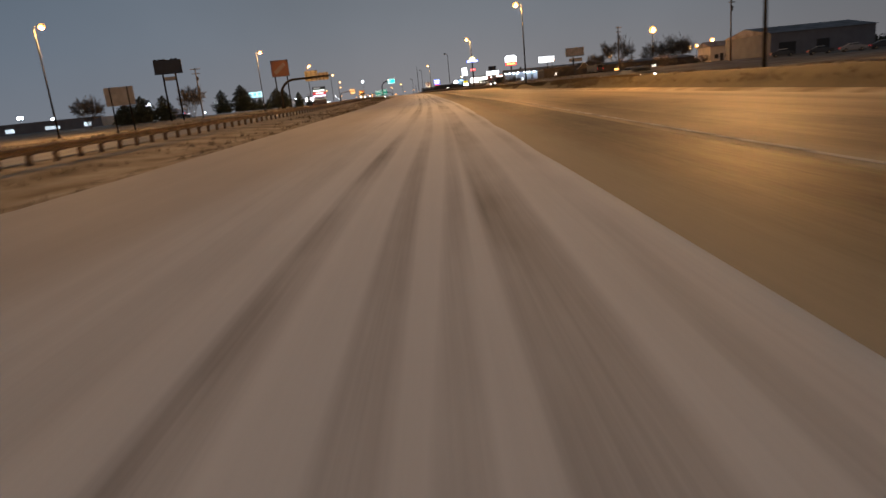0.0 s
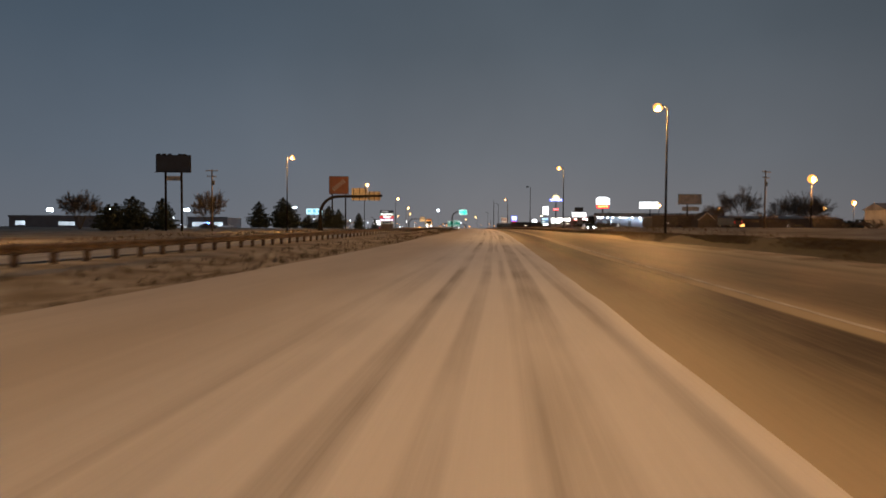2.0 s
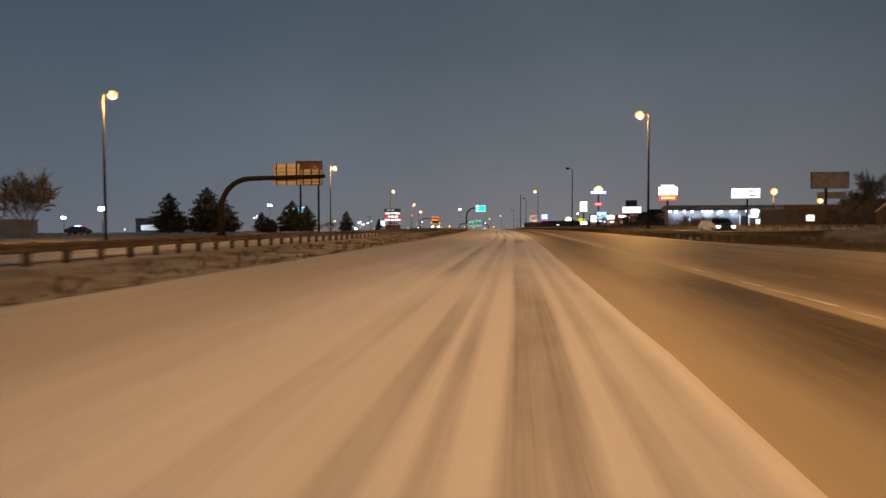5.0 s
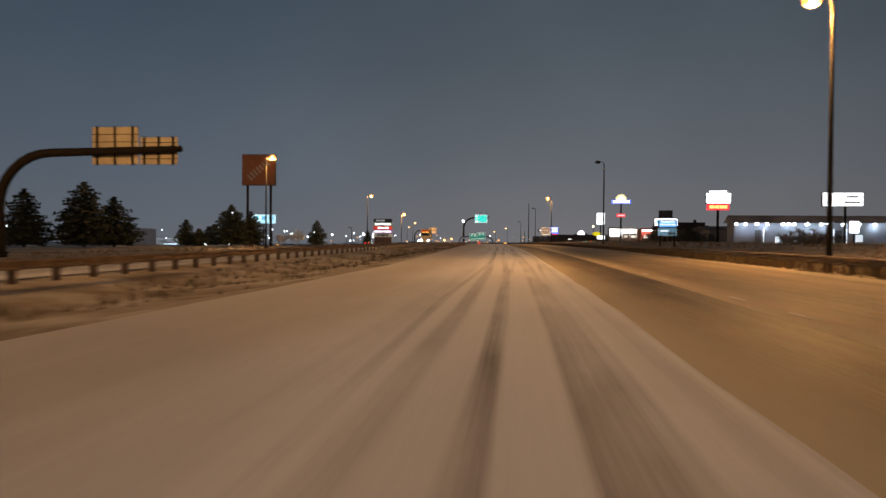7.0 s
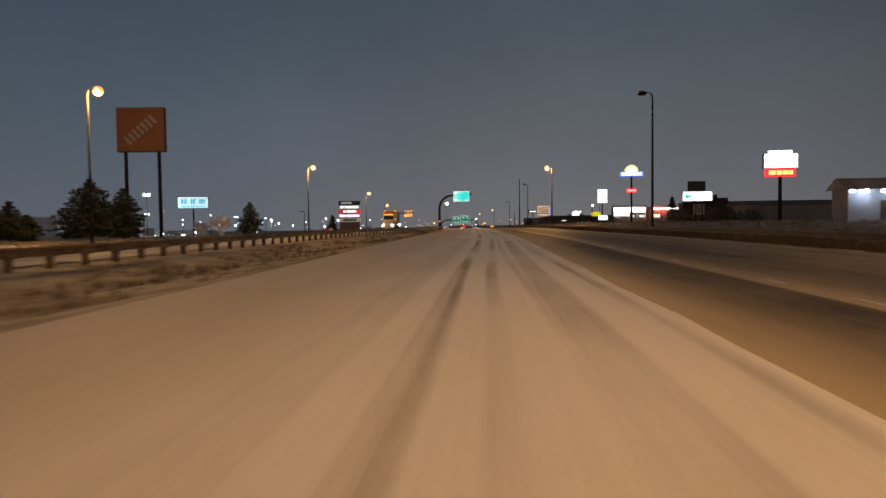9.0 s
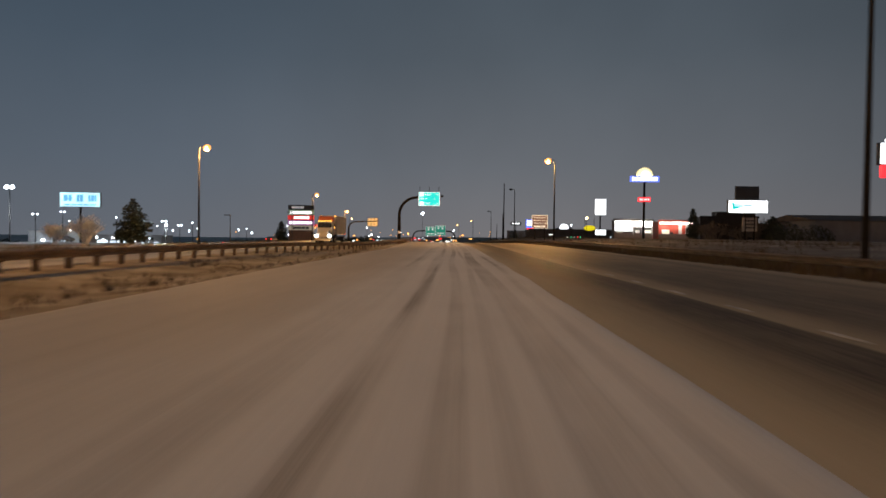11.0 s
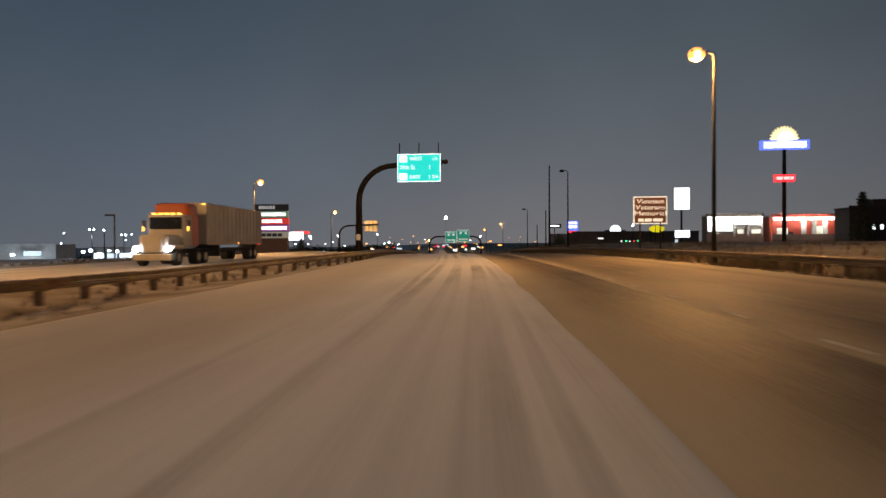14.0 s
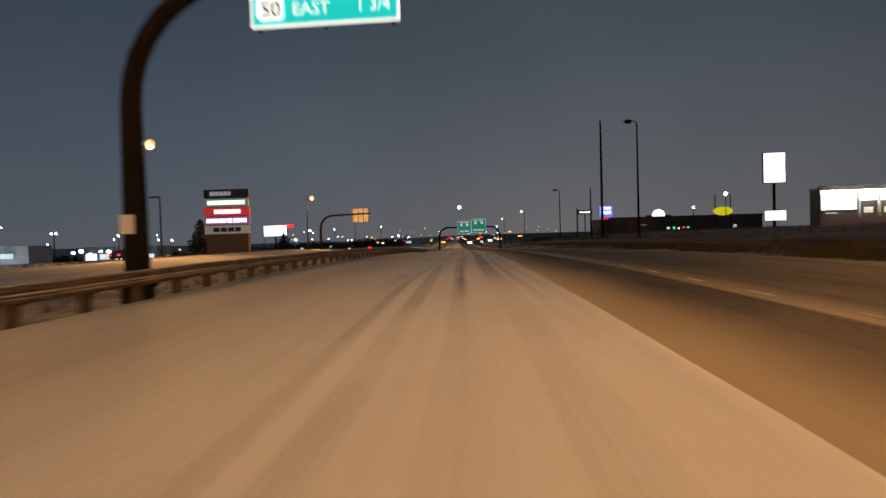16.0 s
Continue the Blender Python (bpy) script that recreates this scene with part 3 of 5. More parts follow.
# ---- street lamps ----
def street_lamp(x, y, top_z, side, lit=True, power=16000, arm=0.75, r=0.11):
    z0 = floor_at(x, y)
    h = top_z - z0
    lamp = thing("street_lamp", "tall dark steel street lamp with a lit orange sodium head" if lit else "tall dark steel street lamp, unlit", "street lamp", "sodium lamps along the highway", (x, y, z0))
    part("base_plate", box(tube(mesh(), (0, 0, 0.05), (0, 0, 0.5), r * 1.9, r * 1.6), (0.55, 0.55, 0.08), (0, 0, 0.02), 0, 0.01), POLE_STEEL, lamp)
    part("pole", bent_tube(mesh(), [(0, 0, 0.1), (0, 0, h * 0.5), (0, 0, h - 0.5), (side * 0.06, 0, h - 0.12), (side * arm * 0.45, 0, h + 0.06), (side * arm, 0, h + 0.10)],
                           [r * 1.3, r, r * 0.75, r * 0.6, r * 0.45, r * 0.4]), POLE_STEEL, lamp, smooth=True)
    hx = side * (arm + 0.25)
    head = part("luminaire", ball(box(mesh(), (0.75, 0.34, 0.10), (hx, 0, h + 0.13), 0, 0.04), 0.2, (hx, 0, h + 0.16), (1.7, 0.85, 0.55)), DARK if not lit else POLE_STEEL, lamp, "cobra-head housing")
    # Bowl swollen and a white ball added to draw the lamp's glare.
    part("lens", ball(mesh(), 0.42, (hx, 0, h - 0.06), (1.2, 0.55, 0.95) if lit else (1.1, 0.8, 0.35)), SODIUM_LENS if lit else GLASS, head, "glowing orange glass bowl" if lit else "dark glass bowl")
    if lit:
        part("glare_core", ball(mesh(), 0.29, (hx, 0, h - 0.08), (1.0, 0.95, 1.0), 14, 8), SODIUM_CORE, head, "white ball drawn for the glare of the lamp")
    if lit and power:
        lamp_light("lamp_light", (x + hx, y, z0 + h - 0.62), power, SODIUM)
    return lamp


for x, y, z, side, power in ((24.6, 42, 14.2, -1, 16000), (23.9, 114, 14.2, -1, 12500), (23.7, 183.3, 14.2, -1, 13500), (20.9, 322, 13.3, -1, 11000)):
    street_lamp(x, y, z, side, power=power)
street_lamp(23.7, 253.5, 14.5, -1, lit=False)
for x, y, z in ((-46, 20, 14.5), (-45.2, 92.7, 14.5), (-31.7, 170.5, 14.9), (-28.5, 246.0, 14.6), (-25.5, 307.5, 12.9), (-27.5, 376, 11.2)):
    street_lamp(x, y, z, 1)
# the lamps further on, and the unlit masts beside the exit
for x, y, z, side in ((-52, 560, 10.0, 1), (12, 560, 9.5, -1), (4, 640, 8.5, -1)):
    street_lamp(x, y, z, side, power=4000)
street_lamp(-32, 439, 9.6, 1, power=9000)
street_lamp(20.6, 394, 14.1, -1, lit=False)
street_lamp(17.4, 464, 11.0, -1, lit=False)


def mast(x, y, top_z, r=0.13, label="bare dark steel mast, unlit"):
    z0 = floor_at(x, y)
    m = thing("mast", label, "mast", "", (x, y, z0))
    part("pole", tube(mesh(), (0, 0, 0), (0, 0, top_z - z0), r, r * 0.6), RUST, m, smooth=True)
    part("collar", tube(mesh(), (0, 0, 0), (0, 0, 0.4), r * 1.8, r * 1.4), RUST, m)
    return m


mast(18.8, 409.5, 16.9, 0.2)
mast(19.6, 428, 9.0, 0.16)
mast(18.2, 436, 6.0, 0.15)


def crossarm_pole(x, y, top_z, label="weathered timber utility pole with two crossarms", turn=0.2, timber=WOODPOST):
    z0 = floor_at(x, y)
    h = top_z - z0
    p = thing("utility_pole", label, "utility pole", "", (x, y, z0), turn)
    part("pole", tube(mesh(), (0, 0, -0.1), (0, 0, h), 0.19, 0.12), timber, p, smooth=True)
    for zz, w in ((h - 0.35, 2.4), (h - 1.5, 1.9)):
        arm = part("crossarm", box(mesh(), (w, 0.11, 0.14), (0, -0.16, zz), 0, 0.01), timber, p)
        for s in (-0.45, -0.2, 0.2, 0.45):
            part("insulator", tube(mesh(), (w * s, -0.16, zz + 0.06), (w * s, -0.16, zz + 0.22), 0.05, 0.03, 8), DARK, arm)
    part("transformer", tube(mesh(), (0.32, 0, h - 3.2), (0.32, 0, h - 2.3), 0.22), DARK, p, "grey transformer can")
    return p


crossarm_pole(-48.7, 176, 13.0, timber=BARK)
crossarm_pole(63.3, 178.2, 13.4, "timber utility pole lit orange by lamps", 0.5)
crossarm_pole(74.5, 140, 15.0, "thin dark timber utility pole", 0.4)


# ---- cantilever and arch gantries ----
def cantilever(x, y, arm_z, reach, r, label, sway=3.0):
    """A bent tube: upright at (x, y), arm to the right over reach metres."""
    z0 = floor_at(x, y)
    g = thing("sign_gantry", label, "sign gantry", "", (x, y, z0))
    h = arm_z - z0
    pts, rad = [], []
    for i in range(5):
        pts.append((0, 0, 0.3 + (h - sway - 0.3) * i / 4))
        rad.append(r * (1.25 - 0.06 * i))
    for i in range(1, 9):
        a = math.pi / 2 * i / 8
        pts.append((sway * (1 - math.cos(a)), 0, h - sway + sway * math.sin(a)))
        rad.append(r * (1.0 - 0.015 * i))
    for i in range(1, 6):
        pts.append((sway + (reach - sway) * i / 5, 0, h + 0.05 * i))
        rad.append(r * (0.88 - 0.05 * i))
    part("tube_arm", bent_tube(mesh(), pts, rad, 16), RUST, g, "dark weathering-steel tube, bent over", smooth=True)
    part("footing", tube(mesh(), (0, 0, -0.5), (0, 0, 0.33), r * 1.7, r * 1.5, 16), RUST, g, "dark round footing")
    part("base_flange", tube(mesh(), (0, 0, 0.33), (0, 0, 0.42), r * 1.9, r * 1.9, 16), RUST, g)
    return g, h


# oncoming carriageway, seen from behind: aluminium backs lit by the lamps
gy = 196.0
g1, h1 = cantilever(-31.0, gy, 8.5, 14.6, 0.38, "dark steel cantilever with aluminium sign backs", 4.2)
for nm, x0, x1, z0, z1 in (("sign_back", 7.3, 11.0, h1 - 0.85, h1 + 2.0), ("sign_back", 11.15, 14.1, h1 - 0.85, h1 + 1.2)):
    pn = part(nm, box(mesh(), (x1 - x0, 0.05, z1 - z0), ((x0 + x1) / 2, 0.42, (z0 + z1) / 2), 0, 0.02), ALU, g1, "bare aluminium back of a sign")
    for f in (0.12, 0.5, 0.88):
        part("stiffener", box(mesh(), (0.12, 0.10, z1 - z0 + 0.1), (x0 + (x1 - x0) * f, 0.34, (z0 + z1) / 2)), RUST, pn)
    for f in (0.2, 0.4, 0.6, 0.8):
        part("seam", box(mesh(), (x1 - x0 - 0.05, 0.02, 0.05), ((x0 + x1) / 2, 0.385, z0 + (z1 - z0) * f)), POLE_STEEL, pn)

# the guide sign over the snowy lanes; its face glows in place of returned headlights
g2, h2 = cantilever(-3.02, 334.6, 8.42, 7.1, 0.245, "dark steel cantilever with a green guide sign", 2.9)
SX0, SX1, SZ0, SZ1 = 3.22, 6.72, h2 - 1.37, h2 + 0.88
sgn = part("guide_sign", box(mesh(), (SX1 - SX0, 0.06, SZ1 - SZ0), ((SX0 + SX1) / 2, -0.32, (SZ0 + SZ1) / 2), 0, 0.02), GUIDE_WHITE, g2, "green guide sign with a white border, glowing in place of headlight shine")
part("green_field", box(mesh(), (SX1 - SX0 - 0.14, 0.03, SZ1 - SZ0 - 0.14), ((SX0 + SX1) / 2, -0.35, (SZ0 + SZ1) / 2), 0, 0.01), GREEN_GLOW, sgn)
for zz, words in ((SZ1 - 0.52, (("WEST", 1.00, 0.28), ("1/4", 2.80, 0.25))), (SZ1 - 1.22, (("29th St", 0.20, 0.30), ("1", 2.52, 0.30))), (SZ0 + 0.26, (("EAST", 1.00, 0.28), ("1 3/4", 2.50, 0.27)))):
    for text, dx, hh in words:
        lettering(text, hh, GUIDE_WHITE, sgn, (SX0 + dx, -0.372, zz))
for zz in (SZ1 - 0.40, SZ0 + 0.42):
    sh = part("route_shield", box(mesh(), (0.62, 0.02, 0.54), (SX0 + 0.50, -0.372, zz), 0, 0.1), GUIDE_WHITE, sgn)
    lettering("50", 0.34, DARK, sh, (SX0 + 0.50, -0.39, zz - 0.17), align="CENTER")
for f in (0.05, 0.5, 0.95):
    part("stiffener", box(mesh(), (0.07, 0.09, SZ1 - SZ0 + 0.95), (SX0 + (SX1 - SX0) * f, -0.25, (SZ0 + SZ1) / 2 + 0.42)), RUST, g2)
part("arm_cap", ball(mesh(), 0.2, (7.1, 0, h2 + 0.25)), RUST, g2)
part("marker_plate", box(mesh(), (0.36, 0.02, 0.46), (0, -0.36, 1.85), 0, 0.01), WHITESHEET, g2, "white marker plate on the upright")

# oncoming side, further on
g4, h4 = cantilever(-32.4, 449.0, 6.4, 10.4, 0.25, "far dark steel cantilever with lit sign backs", 2.6)
for x0, x1, z0, z1 in ((6.6, 10.2, h4 - 1.5, h4 + 1.3),):
    pn = part("sign_back", box(mesh(), (x1 - x0, 0.05, z1 - z0), ((x0 + x1) / 2, 0.3, (z0 + z1) / 2), 0, 0.02), ALU_LIT, g4, "bare aluminium back of a sign")
    for f in (0.05, 0.35, 0.65, 0.95):
        part("stiffener", box(mesh(), (0.1, 0.1, z1 - z0 + 0.2), (x0 + (x1 - x0) * f, 0.22, (z0 + z1) / 2)), RUST, pn)

# arch over the lanes with two green signs, whose faces glow in place of light thrown on them
gx0, gx1, g3y, g3top = -16.4, 3.2, 528.0, 3.9
g3 = thing("sign_gantry", "dark steel arch gantry with two green guide signs", "sign gantry", "", (gx0, g3y, floor_at(gx0, g3y)))
span, hh3 = gx1 - gx0, g3top - floor_at(gx0, g3y)
pts = [(0, 0, 0), (0, 0, hh3 - 3)] + [(3 * (1 - math.cos(a)), 0, hh3 - 3 + 3 * math.sin(a)) for a in [math.pi / 2 * i / 6 for i in range(1, 7)]]
pts += [(span - p[0], 0, p[2]) for p in pts[::-1]]
part("arch", bent_tube(mesh(), pts, [0.28] * len(pts), 12), RUST, g3, smooth=True)
for x0, x1, z0, z1, n in ((6.0, 10.4, hh3 - 2.2, hh3 + 2.0, 2), (10.5, 15.2, hh3 - 1.9, hh3 + 2.6, 3)):
    pn = part("guide_sign", box(mesh(), (x1 - x0, 0.06, z1 - z0), ((x0 + x1) / 2, -0.4, (z0 + z1) / 2), 0, 0.02), WHITE_FAR, g3, "green guide sign with a white border")
    part("green_field", box(mesh(), (x1 - x0 - 0.2, 0.03, z1 - z0 - 0.2), ((x0 + x1) / 2, -0.435, (z0 + z1) / 2), 0, 0.01), GREEN_FAR, pn)
    for s in (0.3, 0.72):
        part("route_shield", box(mesh(), (0.75, 0.02, 0.8), (x0 + (x1 - x0) * s, -0.46, z1 - 1.3), 0, 0.1), WHITE_FAR, pn)
    bars(pn, WHITE_FAR, x0 + 0.6, x1 - 0.6, z1 - 0.5, 0.3, -0.46, 2)
    bars(pn, WHITE_FAR, x0 + 0.6, x1 - 0.6, z0 + 0.9, 0.45, -0.46, n)


# ---- signs on poles ----
def pylon(name, x, y, z0, z1, w, label, category="sign", depth=0.5, poles=(0.0,), pole_r=0.2, turn=0.0, face=SIGN_WHITE, body=DARK, face_label="glowing face"):
    """A cabinet sign: bottom z0, top z1 (world), width w, on poles at fractions of its half width."""
    g = floor_at(x, y)
    s = thing(name, label, category, "", (x, y, g), turn)
    a, b = z0 - g, z1 - g
    for p in poles:
        part("pole", tube(mesh(), (p * w / 2, 0, -0.1), (p * w / 2, 0, a + (0.1 if len(poles) == 1 else (b - a) * 0.9)), pole_r, pole_r * 0.9, 12), RUST, s, smooth=True)
    cab = part("cabinet", box(mesh(), (w, depth, b - a), (0, 0, (a + b) / 2), 0, 0.04), body, s)
    if face:
        part("face", box(mesh(), (w - 0.16, 0.03, b - a - 0.16), (0, -depth / 2 - 0.012, (a + b) / 2), 0, 0.008), face, cab, face_label)
    return s, a, b, -depth / 2 - 0.035


# big dark billboard on two poles
s, a, b, fy = pylon("billboard", -52.5, 167.0, 11.6, 14.85, 6.4, "dark unlit billboard on two tall steel poles", "billboard", 0.5, (-0.46, 0.46), 0.22, 0.12, BLACKOUT, RUST, "faded dark poster face")
part("lower_panel", box(mesh(), (2.9, 0.15, 0.85), (0, 0, a - 1.15), 0, 0.02), PALE_FACE, s, "grimy pale panel")
part("catwalk", box(mesh(), (6.4, 0.7, 0.06), (0, -0.6, a - 0.05)), RUST, s)
for f in (-0.8, -0.5, -0.2, 0.35, 0.6):
    part("topper", box(mesh(), (0.7, 0.2, 0.28), (f * 3.4, 0, b + 0.1)), RUST, s)

# back of a road sign beside the oncoming lanes
s, a, b, fy = pylon("road_sign", -29.5, 75.5, 3.1, 5.1, 3.1, "bare metal back of a road sign on two posts", "road sign", 0.05, (-0.6, 0.6), 0.08, 0.05, None, PALE_FACE)
for f in (-0.6, 0.6):
    part("stiffener", box(mesh(), (0.08, 0.08, 2.0), (f * 1.55, -0.06, (a + b) / 2)), POLE_STEEL, s)

# square orange sign
s, a, b, fy = pylon("store_sign", -43.9, 283.2, 13.38, 19.98, 7.12, "square orange store sign on two dark poles, unlit", "store sign", 0.7, (-0.68, 0.70), 0.28, 0.1, ORANGE_FACE, RUST, "faded orange face")
for i in range(7):
    bm = box(mesh(), (0.45, 0.03, 1.5), (0, 0, 0), 0, 0.01)
    bmesh.ops.transform(bm, matrix=Matrix.Translation((-1.9 + i * 0.62, fy, (a + b) / 2 - 1.6 + i * 0.52)) @ Matrix.Rotation(-0.75, 4, "Y"), verts=bm.verts)
    part("stencil_bar", bm, PALE_FACE, s)

# pale blue lit sign on one pole
s, a, b, fy = pylon("store_sign", -70.2, 356, 7.0, 10.0, 8.0, "pale blue lit sign on one pole", "store sign", 0.5, (0.0,), 0.22, 0.1, SIGN_BLUEWHITE, DARK)
TEAL = glow("lit_teal_letters", (0.10, 0.38, 0.55), 0.7)
bars(s, TEAL, -3.3, -1.5, (a + b) / 2 + 0.3, 1.3, fy, 2)
bars(s, TEAL, -0.7, 0.7, (a + b) / 2 + 0.3, 1.5, fy, 2)
bars(s, TEAL, 1.6, 3.3, (a + b) / 2 + 0.3, 1.3, fy, 3)
bars(s, TEAL, -3.2, 3.2, a + 0.45, 0.3, fy, 5)

# tenant pylon with five panels
px, pyy = -44.3, 431.5
g = floor_at(px, pyy)
s = thing("tenant_pylon", "tall shopping-centre pylon with five lit tenant panels", "pylon sign", "", (px, pyy, g), 0.06)
part("base", box(mesh(), (7.6, 1.2, 4.7), (0, 0, 2.25), 0, 0.03), BRICK, s, "brown brick base")
part("spine", box(mesh(), (7.4, 0.7, 7.2), (0, 0.1, 7.9), 0, 0.03), DARK, s)
for i, (pm, lm, wid, x0, x1, n) in enumerate(((BLACKOUT, LETTER_DIM, 8.2, -3.0, 0.9, 2), (PANEL_GREEN, LETTER, 8.0, -3.5, 3.4, 3), (PANEL_RED, LETTER, 8.4, -2.3, 2.6, 2), (PANEL_PURPLE, LETTER, 8.4, -3.8, 3.7, 2), (PANEL_GREY, BLACKOUT, 8.2, -2.6, 2.6, 1))):
    zc = 10.9 - i * 1.62
    pn = part("tenant_panel", box(mesh(), (wid, 0.35, 1.5), (0.05 * (i % 2), -0.45, zc), 0, 0.03), pm, s)
    bars(pn, lm, x0, x1, zc, 0.75, -0.65, n * 2 + 2)

# motel sign: half sun over a blue band, red board below
g = floor_at(49.2, 378)
s = thing("motel_sign", "tall motel sign with a glowing half sun over a blue band", "motel sign", "", (49.2, 378, g), -0.05)
part("pole", tube(mesh(), (0, 0, 0), (0, 0, 15.2 - g), 0.3, 0.24), RUST, s, smooth=True)
za = 15.0 - g
part("band", box(mesh(), (6.6, 0.6, 1.35), (0, 0, za + 0.68), 0, 0.05), SIGN_BLUE, s, "blue lit band")
bm = mesh()
pts = [bm.verts.new((1.7 * math.cos(math.pi * i / 20), -0.22, 1.7 * math.sin(math.pi * i / 20))) for i in range(21)]
f = bm.faces.new(pts)
ext = bmesh.ops.extrude_face_region(bm, geom=[f])
bmesh.ops.translate(bm, verts=[v for v in ext["geom"] if isinstance(v, bmesh.types.BMVert)], vec=(0, 0.44, 0))
bmesh.ops.translate(bm, verts=bm.verts, vec=(0, 0, za + 1.4))
part("half_sun", bm, SIGN_SUN, s, "glowing half-round sun")
for i in range(13):
    a2 = math.pi * (i + 0.5) / 13
    part("ray", tube(mesh(), (1.5 * math.cos(a2), 0, za + 1.42 + 1.5 * math.sin(a2)), (2.0 * math.cos(a2), 0, za + 1.42 + 2.0 * math.sin(a2)), 0.14, 0.05, 6), SIGN_SUN, s)
part("sun_core", tube(mesh(), (0.15, -0.3, za + 1.5), (0.15, -0.2, za + 1.5), 1.0, 1.0, 20), SIGN_WHITE, s, "white middle of the sun")
bars(s, LETTER, -2.9, 2.9, za + 0.68, 0.9, -0.33, 7)
rd = part("board", box(mesh(), (2.8, 0.5, 1.05), (0, 0, 10.95 - g), 0, 0.04), SIGN_RED, s, "red lit board")
bars(rd, glow("pale_red_letters", (1.0, 0.35, 0.35), 2.2), -1.2, 1.2, 10.95 - g, 0.42, -0.28, 3)

# white sign with red lower part
s, a, b, fy = pylon("restaurant_sign", 56.8, 301.4, 10.7, 13.2, 5.5, "white lit restaurant sign with a red lower panel", "restaurant sign", 0.7, (0.0,), 0.3, -0.05, SIGN_WHITE, DARK)
part("topper", box(mesh(), (3.8, 0.6, 0.5), (0, 0, b + 0.24), 0, 0.1), SIGN_WHITE, s)
rd = part("red_panel", box(mesh(), (4.8, 0.6, 1.4), (0, 0, a - 0.72), 0, 0.08), SIGN_RED, s, "red lit panel")
bars(rd, SIGN_AMBER, -2.0, 2.0, a - 0.72, 0.7, -0.33, 4)

# lit white-blue sign on a pole before the trees
s, a, b, fy = pylon("store_sign", 63.3, 260.8, 8.0, 10.3, 6.3, "white lit roadside sign with small grey writing", "store sign", 0.5, (0.15,), 0.2, -0.05, SIGN_WHITE, DARK)
bars(s, PALE_FACE, 0.5, 2.3, (a + b) / 2 + 0.45, 0.38, fy, 4)
bars(s, PALE_FACE, 0.2, 2.6, (a + b) / 2 - 0.5, 0.38, fy, 5)
bars(s, SIGN_BLUEWHITE, -2.4, -1.7, (a + b) / 2 + 0.45, 0.6, fy, 1)
bars(s, SIGN_BLUEWHITE, -2.6, -1.6, (a + b) / 2 - 0.55, 0.35, fy, 2)
s2, a, b, fy = pylon("store_sign", 65.8, 262, 3.6, 5.7, 1.7, "small white lit sign on a post", "store sign", 0.3, (0.0,), 0.1, 0, SIGN_WHITE, DARK)

# blue service sign and board beyond the rail
s, a, b, fy = pylon("service_sign", 23.6, 214.0, 3.4, 4.15, 1.8, "blue lit panel over a dim blue board on two posts", "road sign", 0.2, (-0.75, 0.75), 0.07, 0, SIGN_SKY, DARK)
low = part("lower_board", box(mesh(), (1.75, 0.12, 0.72), (0, 0, a - 0.40), 0, 0.02), SIGN_DUSK, s, "dim blue picture board")
bars(low, SIGN_PALE, -0.7, 0.1, a - 0.30, 0.14, -0.075, 2)
bars(low, DARK, 0.0, 0.75, a - 0.55, 0.2, -0.075, 2)
bars(s, SIGN_PALE, -0.80, 0.80, b - 0.17, 0.13, fy, 1)
bars(s, SIGN_PALE, -0.75, 0.75, (a + b) / 2 - 0.06, 0.16, fy, 3)

# white sign with a dark board above and a letter board below
s, a, b, fy = pylon("store_sign", 53.0, 332.2, 6.3, 8.4, 6.3, "white lit sign with a green triangle under a dark board", "store sign", 0.6, (-0.1, 0.35), 0.18, 0.0, SIGN_WHITE, DARK)
part("upper_board", box(mesh(), (3.7, 0.4, 2.1), (-0.1, 0.05, b + 1.15), 0, 0.03), BLACKOUT, s, "dark unlit board")
tri_bm = mesh()
tri_bm.faces.new([tri_bm.verts.new(v) for v in ((-2.6, fy, (a + b) / 2 + 0.6), (-2.4, fy, (a + b) / 2 - 0.55), (-0.6, fy, (a + b) / 2 + 0.1))])
part("triangle_mark", tri_bm, GREEN_GLOW, s)
bars(s, SIGN_BLUEWHITE, -2.3, 0.8, (a + b) / 2 + 0.2, 0.4, fy - 0.02, 2)
lb = part("letter_board", box(mesh(), (2.3, 0.3, 2.2), (0.4, 0, a - 1.8), 0, 0.03), PALE_FACE, s, "grimy letter board")
for i in range(3):
    bars(lb, BLACKOUT, -0.5, 1.3, a - 1.2 - i * 0.55, 0.25, -0.18, 3)

# brown memorial sign; border and letters glow in place of headlight shine
s, a, b, fy = pylon("memorial_sign", 20.35, 335.2, 3.55, 5.75, 2.65, "brown memorial highway sign with white lettering", "road sign", 0.06, (-0.6, 0.6), 0.07, 0.0, None, WHITE_FAR)
part("brown_field", box(mesh(), (2.47, 0.03, b - a - 0.18), (0, fy + 0.015, (a + b) / 2), 0, 0.01), BROWNSIGN, s)
for i, text in enumerate(("Vietnam", "Veterans", "Memorial")):
    lettering(text, 0.36, WHITE_FAR, s, (0, fy - 0.015, b - 0.56 - i * 0.48), align="CENTER", stretch=1.25)
bars(s, WHITE_FAR, -1.0, 1.0, a + 0.32, 0.24, fy - 0.01, 3)

# tall white panel sign with a small one beneath
s, a, b, fy = pylon("store_sign", 50.8, 433.8, 9.1, 14.2, 3.6, "tall white lit panel sign on one pole", "store sign", 0.6, (0.0,), 0.25, 0.0, SIGN_WHITE, DARK)
part("small_cabinet", box(mesh(), (3.2, 0.5, 1.6), (0.2, 0, 3.6 - floor_at(50.8, 433.8)), 0, 0.04), SIGN_WHITE, s, "small white lit cabinet")

